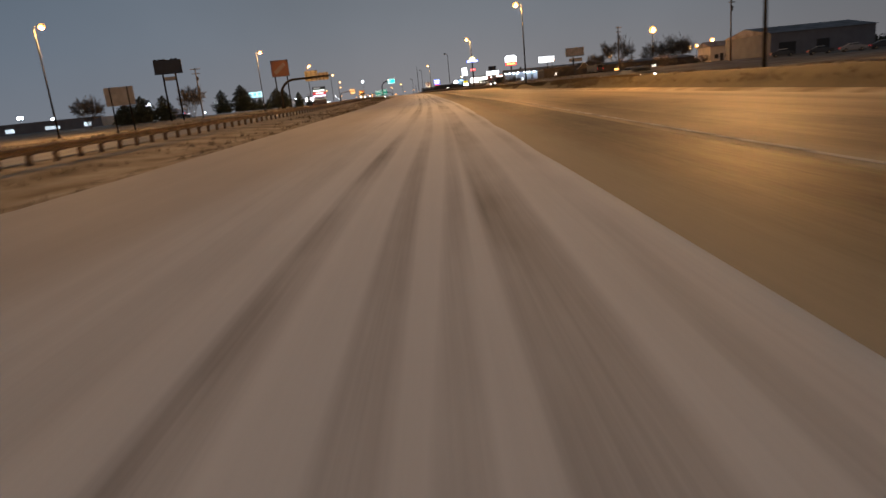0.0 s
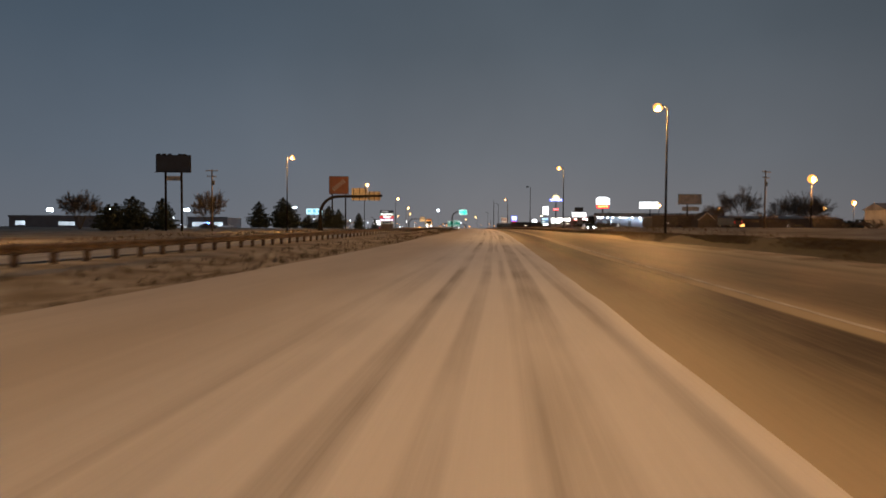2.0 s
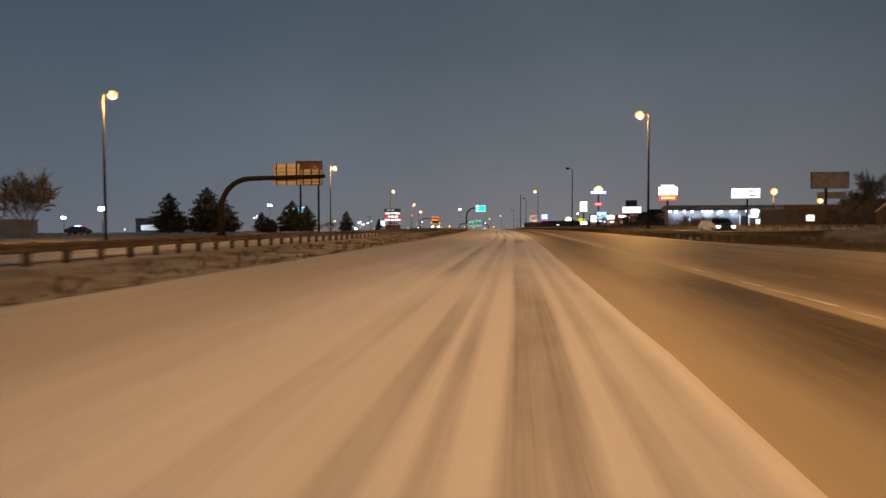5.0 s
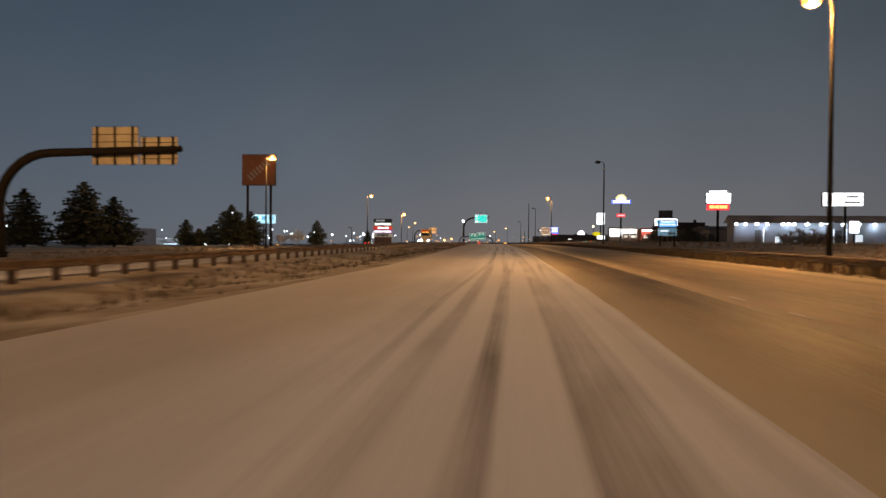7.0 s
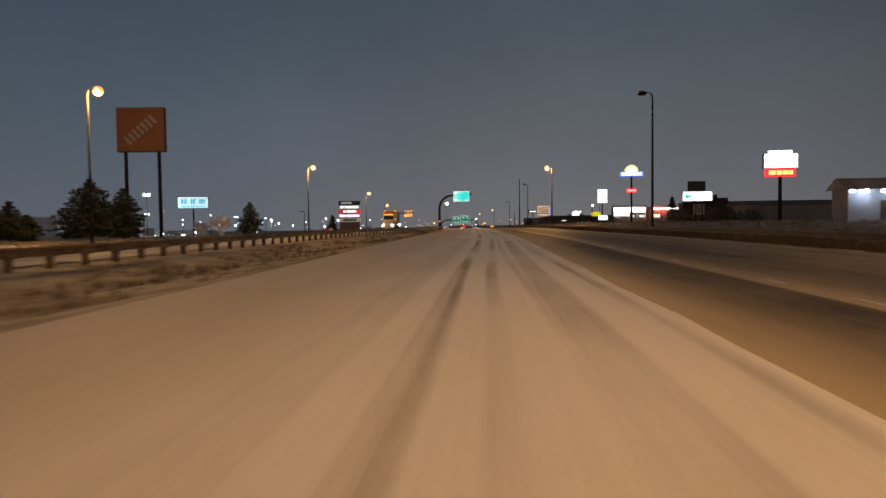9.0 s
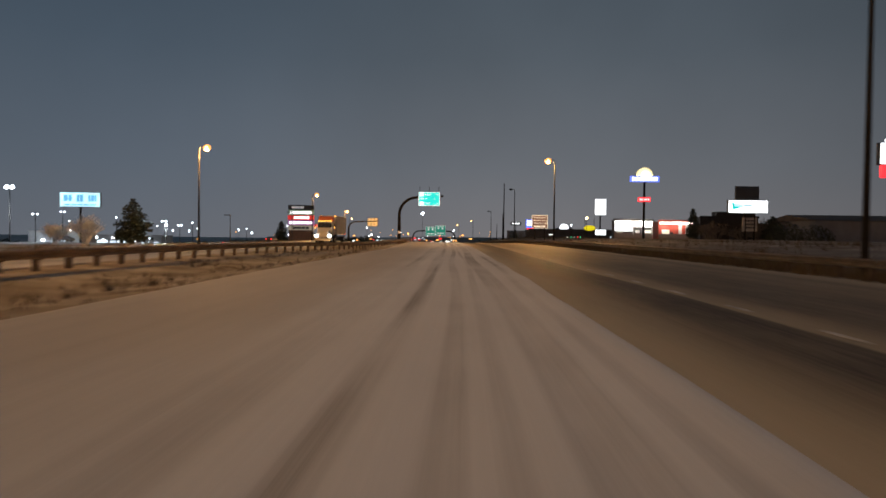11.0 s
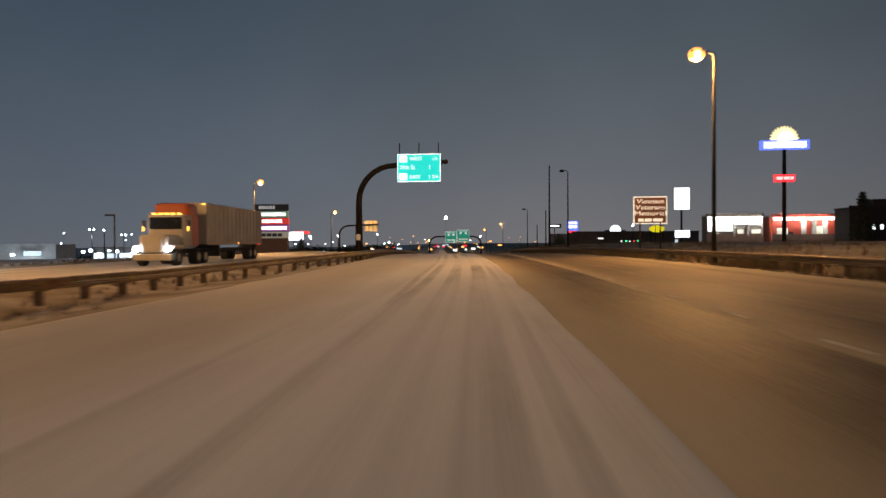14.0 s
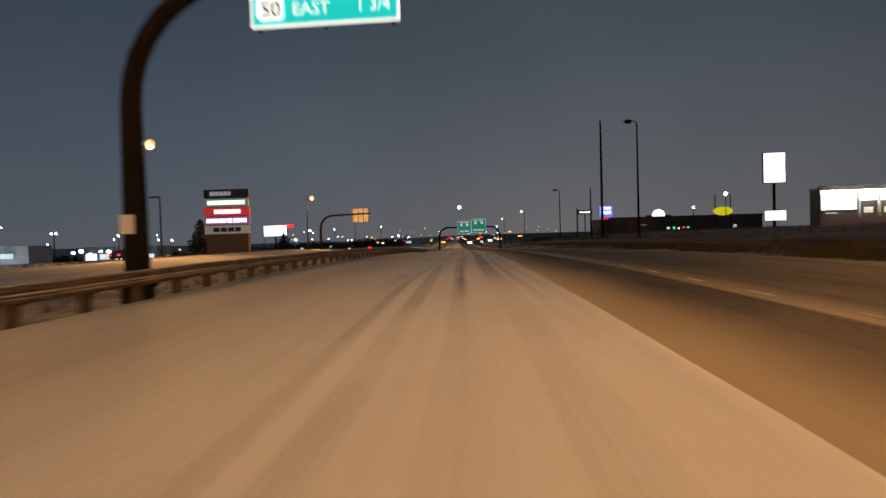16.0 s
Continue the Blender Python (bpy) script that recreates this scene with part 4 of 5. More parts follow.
# yellow oval, round white and blue signs further on
g = floor_at(55, 473)
s = thing("oval_sign", "yellow lit oval sign on two posts", "store sign", "", (55, 473, g))
part("face", ball(mesh(), 1.0, (0, 0, 5.45 - g), (2.2, 0.25, 1.0), 24, 12), SIGN_YELLOW, s, smooth=True)
for x in (-1.7, 1.7):
    part("pole", tube(mesh(), (x, 0.2, 0), (x, 0.2, 9.2 - g), 0.12, 0.1), RUST, s)
g = floor_at(55.5, 539)
s = thing("round_sign", "round white lit sign between dark panels", "store sign", "", (55.5, 539, g))
part("face", ball(mesh(), 2.0, (0, 0, 6.1 - g), (1.05, 0.25, 1), 24, 12), SIGN_WHITE, s, smooth=True)
part("pole", tube(mesh(), (0, 0.2, 0), (0, 0.2, 4.4 - g), 0.25), RUST, s)
part("panel", box(mesh(), (8, 0.3, 1.2), (0, 0.4, 5.6 - g), 0, 0.03), BLACKOUT, s)
s, a, b, fy = pylon("store_sign", 41.5, 560, 6.2, 10.6, 5.0, "blue and white lit sign on a pole", "store sign", 0.6, (0.0,), 0.3, 0.0, SIGN_BLUE, DARK)
bars(s, LETTER, -2.0, 2.0, b - 1.0, 1.0, fy, 3)
bars(s, LETTER, -2.0, 2.0, b - 2.6, 1.2, fy, 2)
part("red_panel", box(mesh(), (3.6, 0.5, 0.9), (0, 0, a - 0.5), 0, 0.04), SIGN_RED, s)
s, a, b, fy = pylon("store_sign", 34.0, 560, 7.6, 9.2, 5.4, "dark sign with a lit white line of writing", "store sign", 0.5, (0.0,), 0.2, 0.0, None, DARK)
bars(s, LETTER, -2.0, 2.0, (a + b) / 2, 0.6, fy, 3)
# red and white sign beyond the pylon
s, a, b, fy = pylon("store_sign", -58.0, 492, 2.6, 5.6, 6.6, "white and red lit sign beyond the pylon", "store sign", 0.6, (0.0,), 0.25, 0.0, SIGN_WHITE, DARK)
part("red_edge", box(mesh(), (5.0, 0.4, 0.9), (2.6, 0, b - 0.3), 0, 0.04), SIGN_RED, s)
# dim billboard above the trees on the frontage side
s, a, b, fy = pylon("billboard", 65.7, 228.8, 8.3, 11.2, 6.4, "dim brownish billboard on one post, unlit", "billboard", 0.4, (-0.2,), 0.25, 0.0, PALE_FACE, RUST, "dim weathered poster face")
part("lower_panel", box(mesh(), (4.6, 0.2, 1.2), (0.2, 0, a - 1.2), 0, 0.02), PALE_FACE, s, "pale lower panel")


# ---- trees ----
def conifer(x, y, top, width, seed, label="dark snowless conifer beside the highway", slim=0.6):
    rnd = random.Random(seed)
    z0 = floor_at(x, y)
    h = top - z0
    t = thing("conifer", label, "tree", "conifers beside the highway", (x, y, z0))
    part("trunk", tube(mesh(), (0, 0, -0.1), (0, 0, h * 0.96), 0.16 + h * 0.012, 0.03, 8), BARK, t)
    bm = mesh()
    layers = max(10, int(h * 2.4))
    for i in range(layers):
        f = i / (layers - 1)
        zz = h * (0.06 + 0.92 * f)
        reach = width / 2 * min(1.0, 1.4 * (1 - f)) ** slim * min(1.0, 0.7 + 3 * f) * (0.80 + 0.35 * rnd.random()) + 0.14
        n = max(6, int(13 * (1 - f)) + 5)
        for j in range(n):
            a = 2 * math.pi * (j + rnd.random() * 0.8) / n
            r = reach * (0.65 + 0.5 * rnd.random())
            tip = Vector((r * math.cos(a), r * math.sin(a), zz - 0.10 * r + 0.5 * rnd.random() * (1 - f)))
            root = Vector((0, 0, zz + 0.1))
            steps = max(2, int(r / 0.42))
            for q in range(steps):
                c = root.lerp(tip, (q + 0.6 + 0.4 * rnd.random()) / steps)
                for _ in range(4):
                    d = Vector((rnd.uniform(-1, 1), rnd.uniform(-1, 1), rnd.uniform(-0.7, 0.5))) * (0.42 + 0.2 * rnd.random())
                    e2 = Vector((rnd.uniform(-1, 1), rnd.uniform(-1, 1), rnd.uniform(-1, 1))) * 0.24
                    bm.faces.new((bm.verts.new(c - d * 0.4 - e2), bm.verts.new(c - d * 0.3 + e2), bm.verts.new(c + d)))
    part("crown", bm, NEEDLES, t, "crown of dark needle clumps")
    return t


def bare_tree(x, y, top, width, seed, mat=None, label="bare leafless tree with a spreading crown", depth=6, name="bare_tree", stems=1, twig=0.022):
    rnd = random.Random(seed)
    z0 = floor_at(x, y)
    h = top - z0
    t = thing(name, label, "tree", "", (x, y, z0))
    limbs = {"trunk": ([], []), "crown": ([], [])}

    def stick(p, q, ra, rb, seg, key):
        verts, faces = limbs[key]
        d = (q - p).normalized()
        e1 = d.orthogonal().normalized()
        e2 = d.cross(e1)
        n = len(verts)
        for c, r in ((p, ra), (q, rb)):
            verts.extend(c + r * (math.cos(2 * math.pi * k / seg) * e1 + math.sin(2 * math.pi * k / seg) * e2) for k in range(seg))
        faces.extend((n + k, n + (k + 1) % seg, n + seg + (k + 1) % seg, n + seg + k) for k in range(seg))

    def grow(p, d, length, r, depth_):
        q = p + d * length
        r = max(r, twig)
        stick(p, q, r, max(r * 0.66, twig * 0.77), 6 if depth_ < 3 else 3, "trunk" if depth_ < 2 else "crown")
        if depth_ >= depth:
            return
        for c in range(3 if depth_ else 5):
            a = rnd.uniform(0, 2 * math.pi)
            out = Vector((math.cos(a), math.sin(a), 0)) * (0.45 + 0.5 * width / h) + Vector((0, 0, rnd.uniform(-0.55, 0.5)))
            nd = (d * rnd.uniform(0.8, 1.2) + out * rnd.uniform(0.35, 0.8)).normalized()
            grow(p.lerp(q, rnd.uniform(0.45, 1.0)), nd, length * rnd.uniform(0.60, 0.88), r * 0.58, depth_ + 1)

    if stems == 1:
        grow(Vector((0, 0, -0.1)), Vector((0, 0, 1)), h * 0.22, 0.10 + h * 0.012, 0)
    for c in range(stems if stems > 1 else 0):
        a = 2 * math.pi * c / stems
        d = Vector((math.cos(a) * width / h * 0.55, math.sin(a) * width / h * 0.55, 1)).normalized()
        grow(Vector((0.2 * math.cos(a), 0.2 * math.sin(a), -0.1)), d, h * 0.30, 0.06, 2)
    every = limbs["crown"][0]
    sx = width / (max(v.x for v in every) - min(v.x for v in every))
    sy = width / (max(v.y for v in every) - min(v.y for v in every))
    sz = h / max(v.z for v in every)
    for key, (verts, faces) in limbs.items():
        verts[:] = [Vector((v.x * sx, v.y * sy, v.z * sz)) for v in verts]
        me = bpy.data.meshes.new(key)
        me.from_pydata(verts, [], faces)
        me.materials.append(mat or BARK)
        ob = new(key, me)
        ob.parent = t
        if key == "crown":
            ob["label"] = "open crown of fine bare twigs"
    return t


for i, (x, y, top, w) in enumerate(((-57.2, 232, 8.6, 6.6), (-51.3, 236, 9.9, 7.6), (-51.2, 243, 8.2, 7.6), (-50.4, 264, 5.3, 3.6), (-47.4, 263, 3.6, 3.2), (-45.2, 272, 8.6, 8.0), (-42.4, 275, 7.4, 5.4),
                                    (-43.6, 326, 7.2, 5.2), (-52.3, 437, 5.9, 4.2), (-55.0, 490, 3.2, 4.6), (-58.2, 290, 4.6, 3.4))):
    conifer(x, y, top, w, 10 + i)
for i, (x, y, top, w) in enumerate(((-66.5, 172, 5.7, 6.0), (-61.0, 168, 6.9, 7.0), (-56.6, 171, 6.7, 5.2), (-63.5, 164, 5.2, 6.0))):
    conifer(x, y, top, w, 40 + i, "dense dark rounded conifer in a clump beyond the far carriageway", 0.42)
conifer(63.0, 345, 6.1, 4.0, 61, "dark conifer between the roadside signs")
conifer(61.5, 381, 9.0, 2.6, 62, "thin dark conifer beside the restaurants")
for i, (x, y, top, w) in enumerate(((-55, 190, 10.0, 9), (-80, 182, 9.5, 9), (88.6, 251, 15.6, 16), (76.6, 240, 9.5, 8), (105, 256, 14.0, 13), (120, 268, 15.0, 14), (134, 300, 17, 17))):
    bare_tree(x, y, top, w, 80 + i, depth=7, stems=9, twig=0.034)
for i in range(15):
    x = 50.5 + 3.9 * i
    bare_tree(x, 196 + 4 * math.sin(i * 2.1), 4.6 + 1.1 * math.sin(i * 1.7), 6.0 + math.sin(i * 3.1), 120 + i, None, "tangled leafless shrub beyond the frontage road", 5, "bare_shrub", 9)
for i in range(9):
    bare_tree(52.5 + 2.6 * i, 347 + 3 * math.sin(i * 1.9), 5.2 + 1.0 * math.sin(i * 2.7), 5.0, 170 + i, None, "tangled leafless scrub before the dark shop", 5, "bare_shrub", 9)
for i, (x, y) in enumerate(((40.5, 224), (43.5, 226))):
    bare_tree(x, y, 3.8, 5.0, 150 + i, None, "tangled leafless shrub beyond the frontage road", 5, "bare_shrub", 9)
for i, (x, y, top, w) in enumerate(((-47.5, 320, 4.8, 5.4), (-51.5, 319, 3.4, 4.0))):
    bare_tree(x, y, top, w, 95 + i, FROST, "small bare tree white with frost, lit by the car park", 6, "frosted_tree", 9)


def bush(x, y, w, h, seed, label="low dark leafless bush"):
    rnd = random.Random(seed)
    z0 = floor_at(x, y)
    b = thing("bush", label, "bush", "", (x, y, z0))
    bm = mesh()
    for _ in range(int(140 * w)):
        a, r = rnd.uniform(0, 2 * math.pi), w / 2 * math.sqrt(rnd.random())
        zz = h * rnd.random() * math.sqrt(max(0.05, 1 - (2 * r / w) ** 2))
        c = Vector((r * math.cos(a), r * math.sin(a), zz))
        d = Vector((rnd.uniform(-1, 1), rnd.uniform(-1, 1), rnd.uniform(0, 1.2))) * 0.35
        e2 = Vector((rnd.uniform(-1, 1), rnd.uniform(-1, 1), rnd.uniform(-1, 1))) * 0.12
        bm.faces.new((bm.verts.new(c - e2), bm.verts.new(c + e2), bm.verts.new(c + d)))
    part("foliage", bm, NEEDLES, b)
    part("stem", tube(mesh(), (0, 0, -0.1), (0, 0, h * 0.5), 0.05, 0.02, 6), BARK, b)
    return b


bush(-37.5, 53, 2.6, 1.2, 1)
bush(-41, 62, 3.4, 0.9, 2)
bush(24.0, 441, 3.2, 3.0, 3, "round dark bush beside the exit")
bush(20.5, 330, 1.6, 0.7, 4)
bush(58, 330, 5, 3.0, 5, "dark bush beside the white sign")
bush(64, 333, 6, 2.6, 6, "dark bush before the low building")


# ---- buildings ----
SHOPDIM = glow("dimly_lit_shop_glass", (0.85, 0.80, 0.68), 0.32, 0.7, 0.8)
DAZZLE = glow("lamp_glare_panes", (0.72, 0.88, 1.0), 1.6, 0.6, 0.1)

def building(name, x0, x1, y, depth, top, label, wall=STUCCO, roof=ROOF, category="building", pitch=0.0, storefronts=(), lamps=(), lamp_mat=COOL_LENS, doors=(), turn=0.0, lamp_z=None):
    """A low building: front wall on y from x0 to x1. storefronts: (x0, x1, z0, z1, material); lamps: x places of wall lamps; doors: x places."""
    cx = (x0 + x1) / 2
    z0 = floor_at(cx, y)
    h, w = top - z0, x1 - x0
    b = thing(name, label, category, "", (cx, y, z0), turn)
    part("wall", box(mesh(), (w, depth, h + 1.0), (0, depth / 2, h / 2 - 0.5)), wall, b)
    if pitch:
        bm = mesh()
        ps = [(-w / 2 - 0.5, -0.5, h), (w / 2 + 0.5, -0.5, h), (w / 2 + 0.5, depth + 0.5, h), (-w / 2 - 0.5, depth + 0.5, h), (-w / 2 - 0.5, depth / 2, h + pitch), (w / 2 + 0.5, depth / 2, h + pitch)]
        v = [bm.verts.new(p) for p in ps]
        for f in ((0, 1, 5, 4), (2, 3, 4, 5), (0, 4, 3), (1, 2, 5), (0, 3, 2, 1)):
            bm.faces.new([v[i] for i in f])
        part("roof", bm, roof, b)
    else:
        part("roof", box(mesh(), (w + 0.3, depth + 0.3, 0.25), (0, depth / 2, h + 0.13), 0, 0.03), roof, b)
        part("parapet", box(mesh(), (w + 0.36, 0.2, 0.55), (0, -0.06, h + 0.30), 0, 0.02), wall, b)
    for a, c, za, zc, m in storefronts:
        fr = part("window", box(mesh(), (c - a, 0.10, zc - za), ((a + c) / 2 - cx, -0.05, (za + zc) / 2 - z0), 0, 0.01), DARK, b)
        n = max(1, int((c - a) / 1.6))
        for i in range(n):
            pw = (c - a) / n
            part("pane", box(mesh(), (pw - 0.10, 0.04, zc - za - 0.12), (a + pw * (i + 0.5) - cx, -0.10, (za + zc) / 2 - z0)), m, fr)
    for x in doors:
        part("door", box(mesh(), (1.0, 0.08, 2.1), (x - cx, -0.05, 1.05), 0, 0.01), DARK, b)
    for x in lamps:
        fx = part("wall_lamp", box(mesh(), (0.36, 0.30, 0.16), (x - cx, -0.18, (lamp_z or top - 0.5) - z0 + 0.12), 0, 0.02), DARK, b)
        part("lens", ball(mesh(), 0.25, (x - cx, -0.26, (lamp_z or top - 0.5) - z0), (1.2, 0.8, 0.8), 10, 6), lamp_mat, fx, "glowing lens")
    return b


store_lamps = [46.9, 48.4, 50.2, 51.9, 54.4, 55.3, 56.2, 58.3, 60.6, 61.6, 64.0, 66.5, 69.0]
STORE_WALL = material("dull_blue_grey_cladding", (0.15, 0.165, 0.20), 0.8, 0, (0.11, 0.12, 0.15), 0.5, 0.7)
lamp_store = building("store", 46.6, 84, 262, 3.2, 5.3, "long blue-grey store lit by a row of white wall lamps", STORE_WALL, ROOF, "store", 1.3,
         storefronts=((53.2, 54.0, 1.6, 3.2, SHOPCOOL), (66, 67.2, 2.1, 3.4, SHOPCOOL)), lamps=store_lamps, doors=(50.5, 57.5, 63.4), lamp_z=5.1)
for x in (48.2, 51.5, 55.2, 58.3, 61.2, 65.5, 69):
    lamp_light("wall_lamp_light", (x, 261.2, 4.75), 240, COOL, 0.15)
# Door frames glow themselves in place of wall-lamp light.
for x in (51.4, 62.6, 64.6):
    part("door_frame", box(mesh(), (0.16, 0.14, 2.3), (x - 65.3, -0.09, 1.15), 0, 0.02), SHOPCOOL, lamp_store, "pale door frame glowing to look lamplit")
# Strip glow stands in for the eave lamps' light on the wall.
EAVE_WASH = glow("eave_lamp_wash_glow", (1.0, 0.90, 0.84), 1.8, 0.35, 1.2)
EAVE_LAMP = glow("dazzling_eave_lamp_lens", (1.0, 0.96, 0.90), 9.0)
# White upper panes glow in place of the lamp-washed front.
white_diner = building("restaurant", 52.4, 63.8, 421.5, 3.0, 7.1, "small restaurant with a dazzling white lit front", DARKWALL, ROOF, "restaurant", 0,
                       storefronts=((52.6, 57.7, 4.0, 6.9, SIGN_WHITE), (58.2, 63.6, 5.3, 6.8, SIGN_WHITE), (53.2, 55.0, 1.9, 3.7, SHOPDIM), (58.6, 60.0, 2.0, 4.4, SHOPDIM), (61.4, 63.4, 2.0, 4.4, SHOPDIM)), lamps=[53.0, 54.2, 55.4, 56.6, 58.8, 60.2, 61.6, 63.0], lamp_mat=EAVE_LAMP, doors=(56.6,), lamp_z=6.8)
red_diner = building("restaurant", 65.4, 78.0, 421, 12, 6.9, "red restaurant washed white by lamps under its eaves", material("red_painted_wall", (0.45, 0.06, 0.03), 0.6, 0, (0.35, 0.05, 0.03), 0.8, 0.5), ROOF, "restaurant", 0,
                     storefronts=((66.3, 68.6, 3.0, 4.6, SHOPDIM), (73.8, 75.6, 2.6, 5.0, SHOPDIM)), lamps=[66.0, 67.4, 68.8, 70.2, 71.6, 73.0, 74.4, 75.8, 77.2], lamp_mat=EAVE_LAMP, doors=(69.2,), lamp_z=6.4)
for diner, w, tall in ((white_diner, 11.4, 1.8), (red_diner, 12.6, 1.6)):
    # Dark band added where the lower wall lies in darkness.
    part("shade_band", box(mesh(), (w + 0.05, 0.3, tall), (0, -0.16, tall / 2), 0, 0.02), BRICK, diner, "dark band put in for the unlit lower wall")
for x in (58.0, 60.8, 63.6):
    part("pilaster", box(mesh(), (0.35, 0.3, 3.4), (x - 58.1, -0.16, 2.9), 0, 0.02), STUCCO, white_diner, "pale pilaster")
part("eave_wash", box(mesh(), (12.2, 0.3, 0.5), (0, -0.2, 6.55 - floor_at(71.7, 421)), 0, 0.06), EAVE_WASH, red_diner, "strip glowing in place of the wash of the eave lamps")
part("eave_wash", box(mesh(), (11.2, 0.3, 0.4), (0, -0.2, 6.75 - floor_at(58.1, 421.5)), 0, 0.06), EAVE_WASH, white_diner, "strip glowing in place of the wash of the eave lamps")
for x in (71.7, 73.7, 75.9):
    part("pilaster", box(mesh(), (0.95, 0.25, 6.9 - floor_at(71.7, 421)), (x - 71.7, -0.13, (6.9 - floor_at(71.7, 421)) / 2), 0, 0.02), STUCCO, red_diner, "white pilaster")
for x in (55, 58.5, 62.2, 67.4, 71.6, 75.8):
    lamp_light("eave_light", (x, 419.9 if x > 65 else 420.3, 6.2), 420, (1.0, 0.94, 0.86), 0.3)
dark_shop = building("shop", 70.8, 86, 402, 5, 7.6, "dark stepped shop front with a few bright lights", BLACKWALL, BLACKWALL, "shop", 0,
                     storefronts=tuple((x, x + 0.6, 3.9, 4.8, SIGN_WHITE) for x in (73.1, 74.5, 75.9, 77.1)), doors=(80,))
part("upper_storey", box(mesh(), (10.0, 3.6, 1.9), (1.9, 2.6, 8.4 - floor_at(78.4, 402)), 0, 0.05), BLACKWALL, dark_shop, "dark raised upper part")
part("vent", box(mesh(), (1.0, 1.0, 1.4), (3.6, 3, 9.7 - floor_at(78.4, 402)), 0, 0.05), DARK, dark_shop)
building("shop", 59, 69, 360, 8, 4.8, "dark low shop behind leafless scrub", BLACKWALL, BLACKWALL, "shop", 0, doors=(62,))
building("warehouse", 66, 100, 336, 18, 5.4, "long low dim warehouse under a dark roof", STORE_WALL, DARKWALL, "warehouse", 1.2, storefronts=((90, 93, 2.4, 3.6, SHOPLIGHT),))
building("warehouse", 37, 82, 522, 20, 4.9, "long dark low warehouse with small coloured lights", DARKWALL, ROOF, "warehouse", 0,
         storefronts=((46.0, 48.0, 2.6, 3.2, SHOPLIGHT), (54.0, 55.0, 1.5, 2.1, SHOPLIGHT), (55.8, 56.6, 1.4, 2.2, SIGN_GREEN), (57.2, 57.8, 1.3, 2.0, SHOPLIGHT), (58.6, 59.4, 1.6, 2.2, SIGN_RED), (60.0, 60.7, 1.5, 2.2, SIGN_GREEN), (73.5, 74.6, 1.2, 2.4, SHOPCOOL)))
building("store", 50, 66, 210, 9, 4.3, "dark brown low store beyond the frontage road", DARKWALL, ROOF, "store", 0.0, storefronts=((53.0, 54.2, 2.4, 3.4, SHOPLIGHT),), doors=(57, 62))
building("store", 66, 112, 236, 16, 4.6, "dim low store lit orange behind bare trees", DARKWALL, ROOF, "store", 0.9, storefronts=((82, 84, 2.2, 3.0, SIGN_AMBER), (96, 97.5, 2.2, 3.0, SHOPLIGHT)))
building("warehouse", 87, 112, 146, 20, 6.6, "dull blue-grey warehouse with a snowy roof", STORE_WALL, ROOF, "warehouse", 1.8, storefronts=((89, 93, 1.4, 4.4, DARK), (98, 101, 1.4, 4.4, DARK)))
building("house", 95, 102, 190, 8, 6.0, "small pale house with a gabled roof", STUCCO, ROOF, "house", 1.6, storefronts=((96.2, 97.4, 2.6, 3.8, DARK), (99.4, 100.6, 2.6, 3.8, DARK)), doors=(98.4,))
building("store", -132, -98, 232, 18, 3.6, "long low store with cool bright windows", STORE_WALL, ROOF, "store", 0, storefronts=((-130, -127, 1.2, 2.6, SHOPCOOL), (-117, -112, 1.2, 2.4, SHOPCOOL), (-104, -101.5, 1.2, 2.6, SHOPCOOL)))
building("store", -122, -104, 332, 18, 4.8, "dull store under a flat roof, dimly lit", STORE_WALL, ROOF, "store", 0, storefronts=((-120, -112, 1.0, 3.0, SHOPCOOL), (-110, -106, 1.0, 3.0, SHOPCOOL)))
building("store", -254, -222, 605, 16, 1.2, "pale low store lit by car-park lamps", STUCCO, ROOF, "store", 0, storefronts=((-240, -230, -4.5, -2.0, SHOPCOOL),))
# Glowing panes stand in for the glare of a few far lamps.
building("store", -308, -250, 767, 20, -1.6, "distant showroom with a dazzling white front", STUCCO, ROOF, "store", 0, storefronts=((-306, -297, -11.0, -6.0, DAZZLE), (-295, -287, -10.4, -6.4, DAZZLE), (-285, -274, -11.0, -6.0, DAZZLE), (-268, -261, -10.6, -6.4, DAZZLE), (-257, -252.5, -10.2, -7.0, DAZZLE)))

# small gabled shed and a van on the lot behind the bank
g = floor_at(60.9, 203)
sh = thing("shed", "small dark gabled shed with pale trim beside the frontage road", "shed", "", (60.9, 203, g))
bm = mesh()
ring = [(-1.9, 0), (1.9, 0), (1.9, 1.9), (0, 3.5), (-1.9, 1.9)]
fa = [bm.verts.new((px_, 0, pz_ - (0.3 if pz_ == 0 else 0))) for px_, pz_ in ring]
fb = [bm.verts.new((px_, 5.0, pz_ - (0.3 if pz_ == 0 else 0))) for px_, pz_ in ring]
bm.faces.new(fa)
bm.faces.new(fb[::-1])
for i in range(5):
    bm.faces.new((fa[i], fb[i], fb[(i + 1) % 5], fa[(i + 1) % 5]))
part("wall", bm, DARKWALL, sh)
for s in (-1, 1):
    bm = mesh()
    v = [bm.verts.new(p) for p in ((0, -0.35, 3.58), (s * 2.25, -0.35, 1.69), (s * 2.25, 5.35, 1.69), (0, 5.35, 3.58))]
    bm.faces.new(v)
    bmesh.ops.solidify(bm, geom=bm.faces, thickness=0.12)
    part("roof_slope", bm, DARKWALL, sh)
for s in (-1, 1):
    part("gable_trim", tube(mesh(), (0, -0.38, 3.5), (s * 2.2, -0.38, 1.66), 0.10, 0.10, 6), STUCCO, sh, "pale gable board")
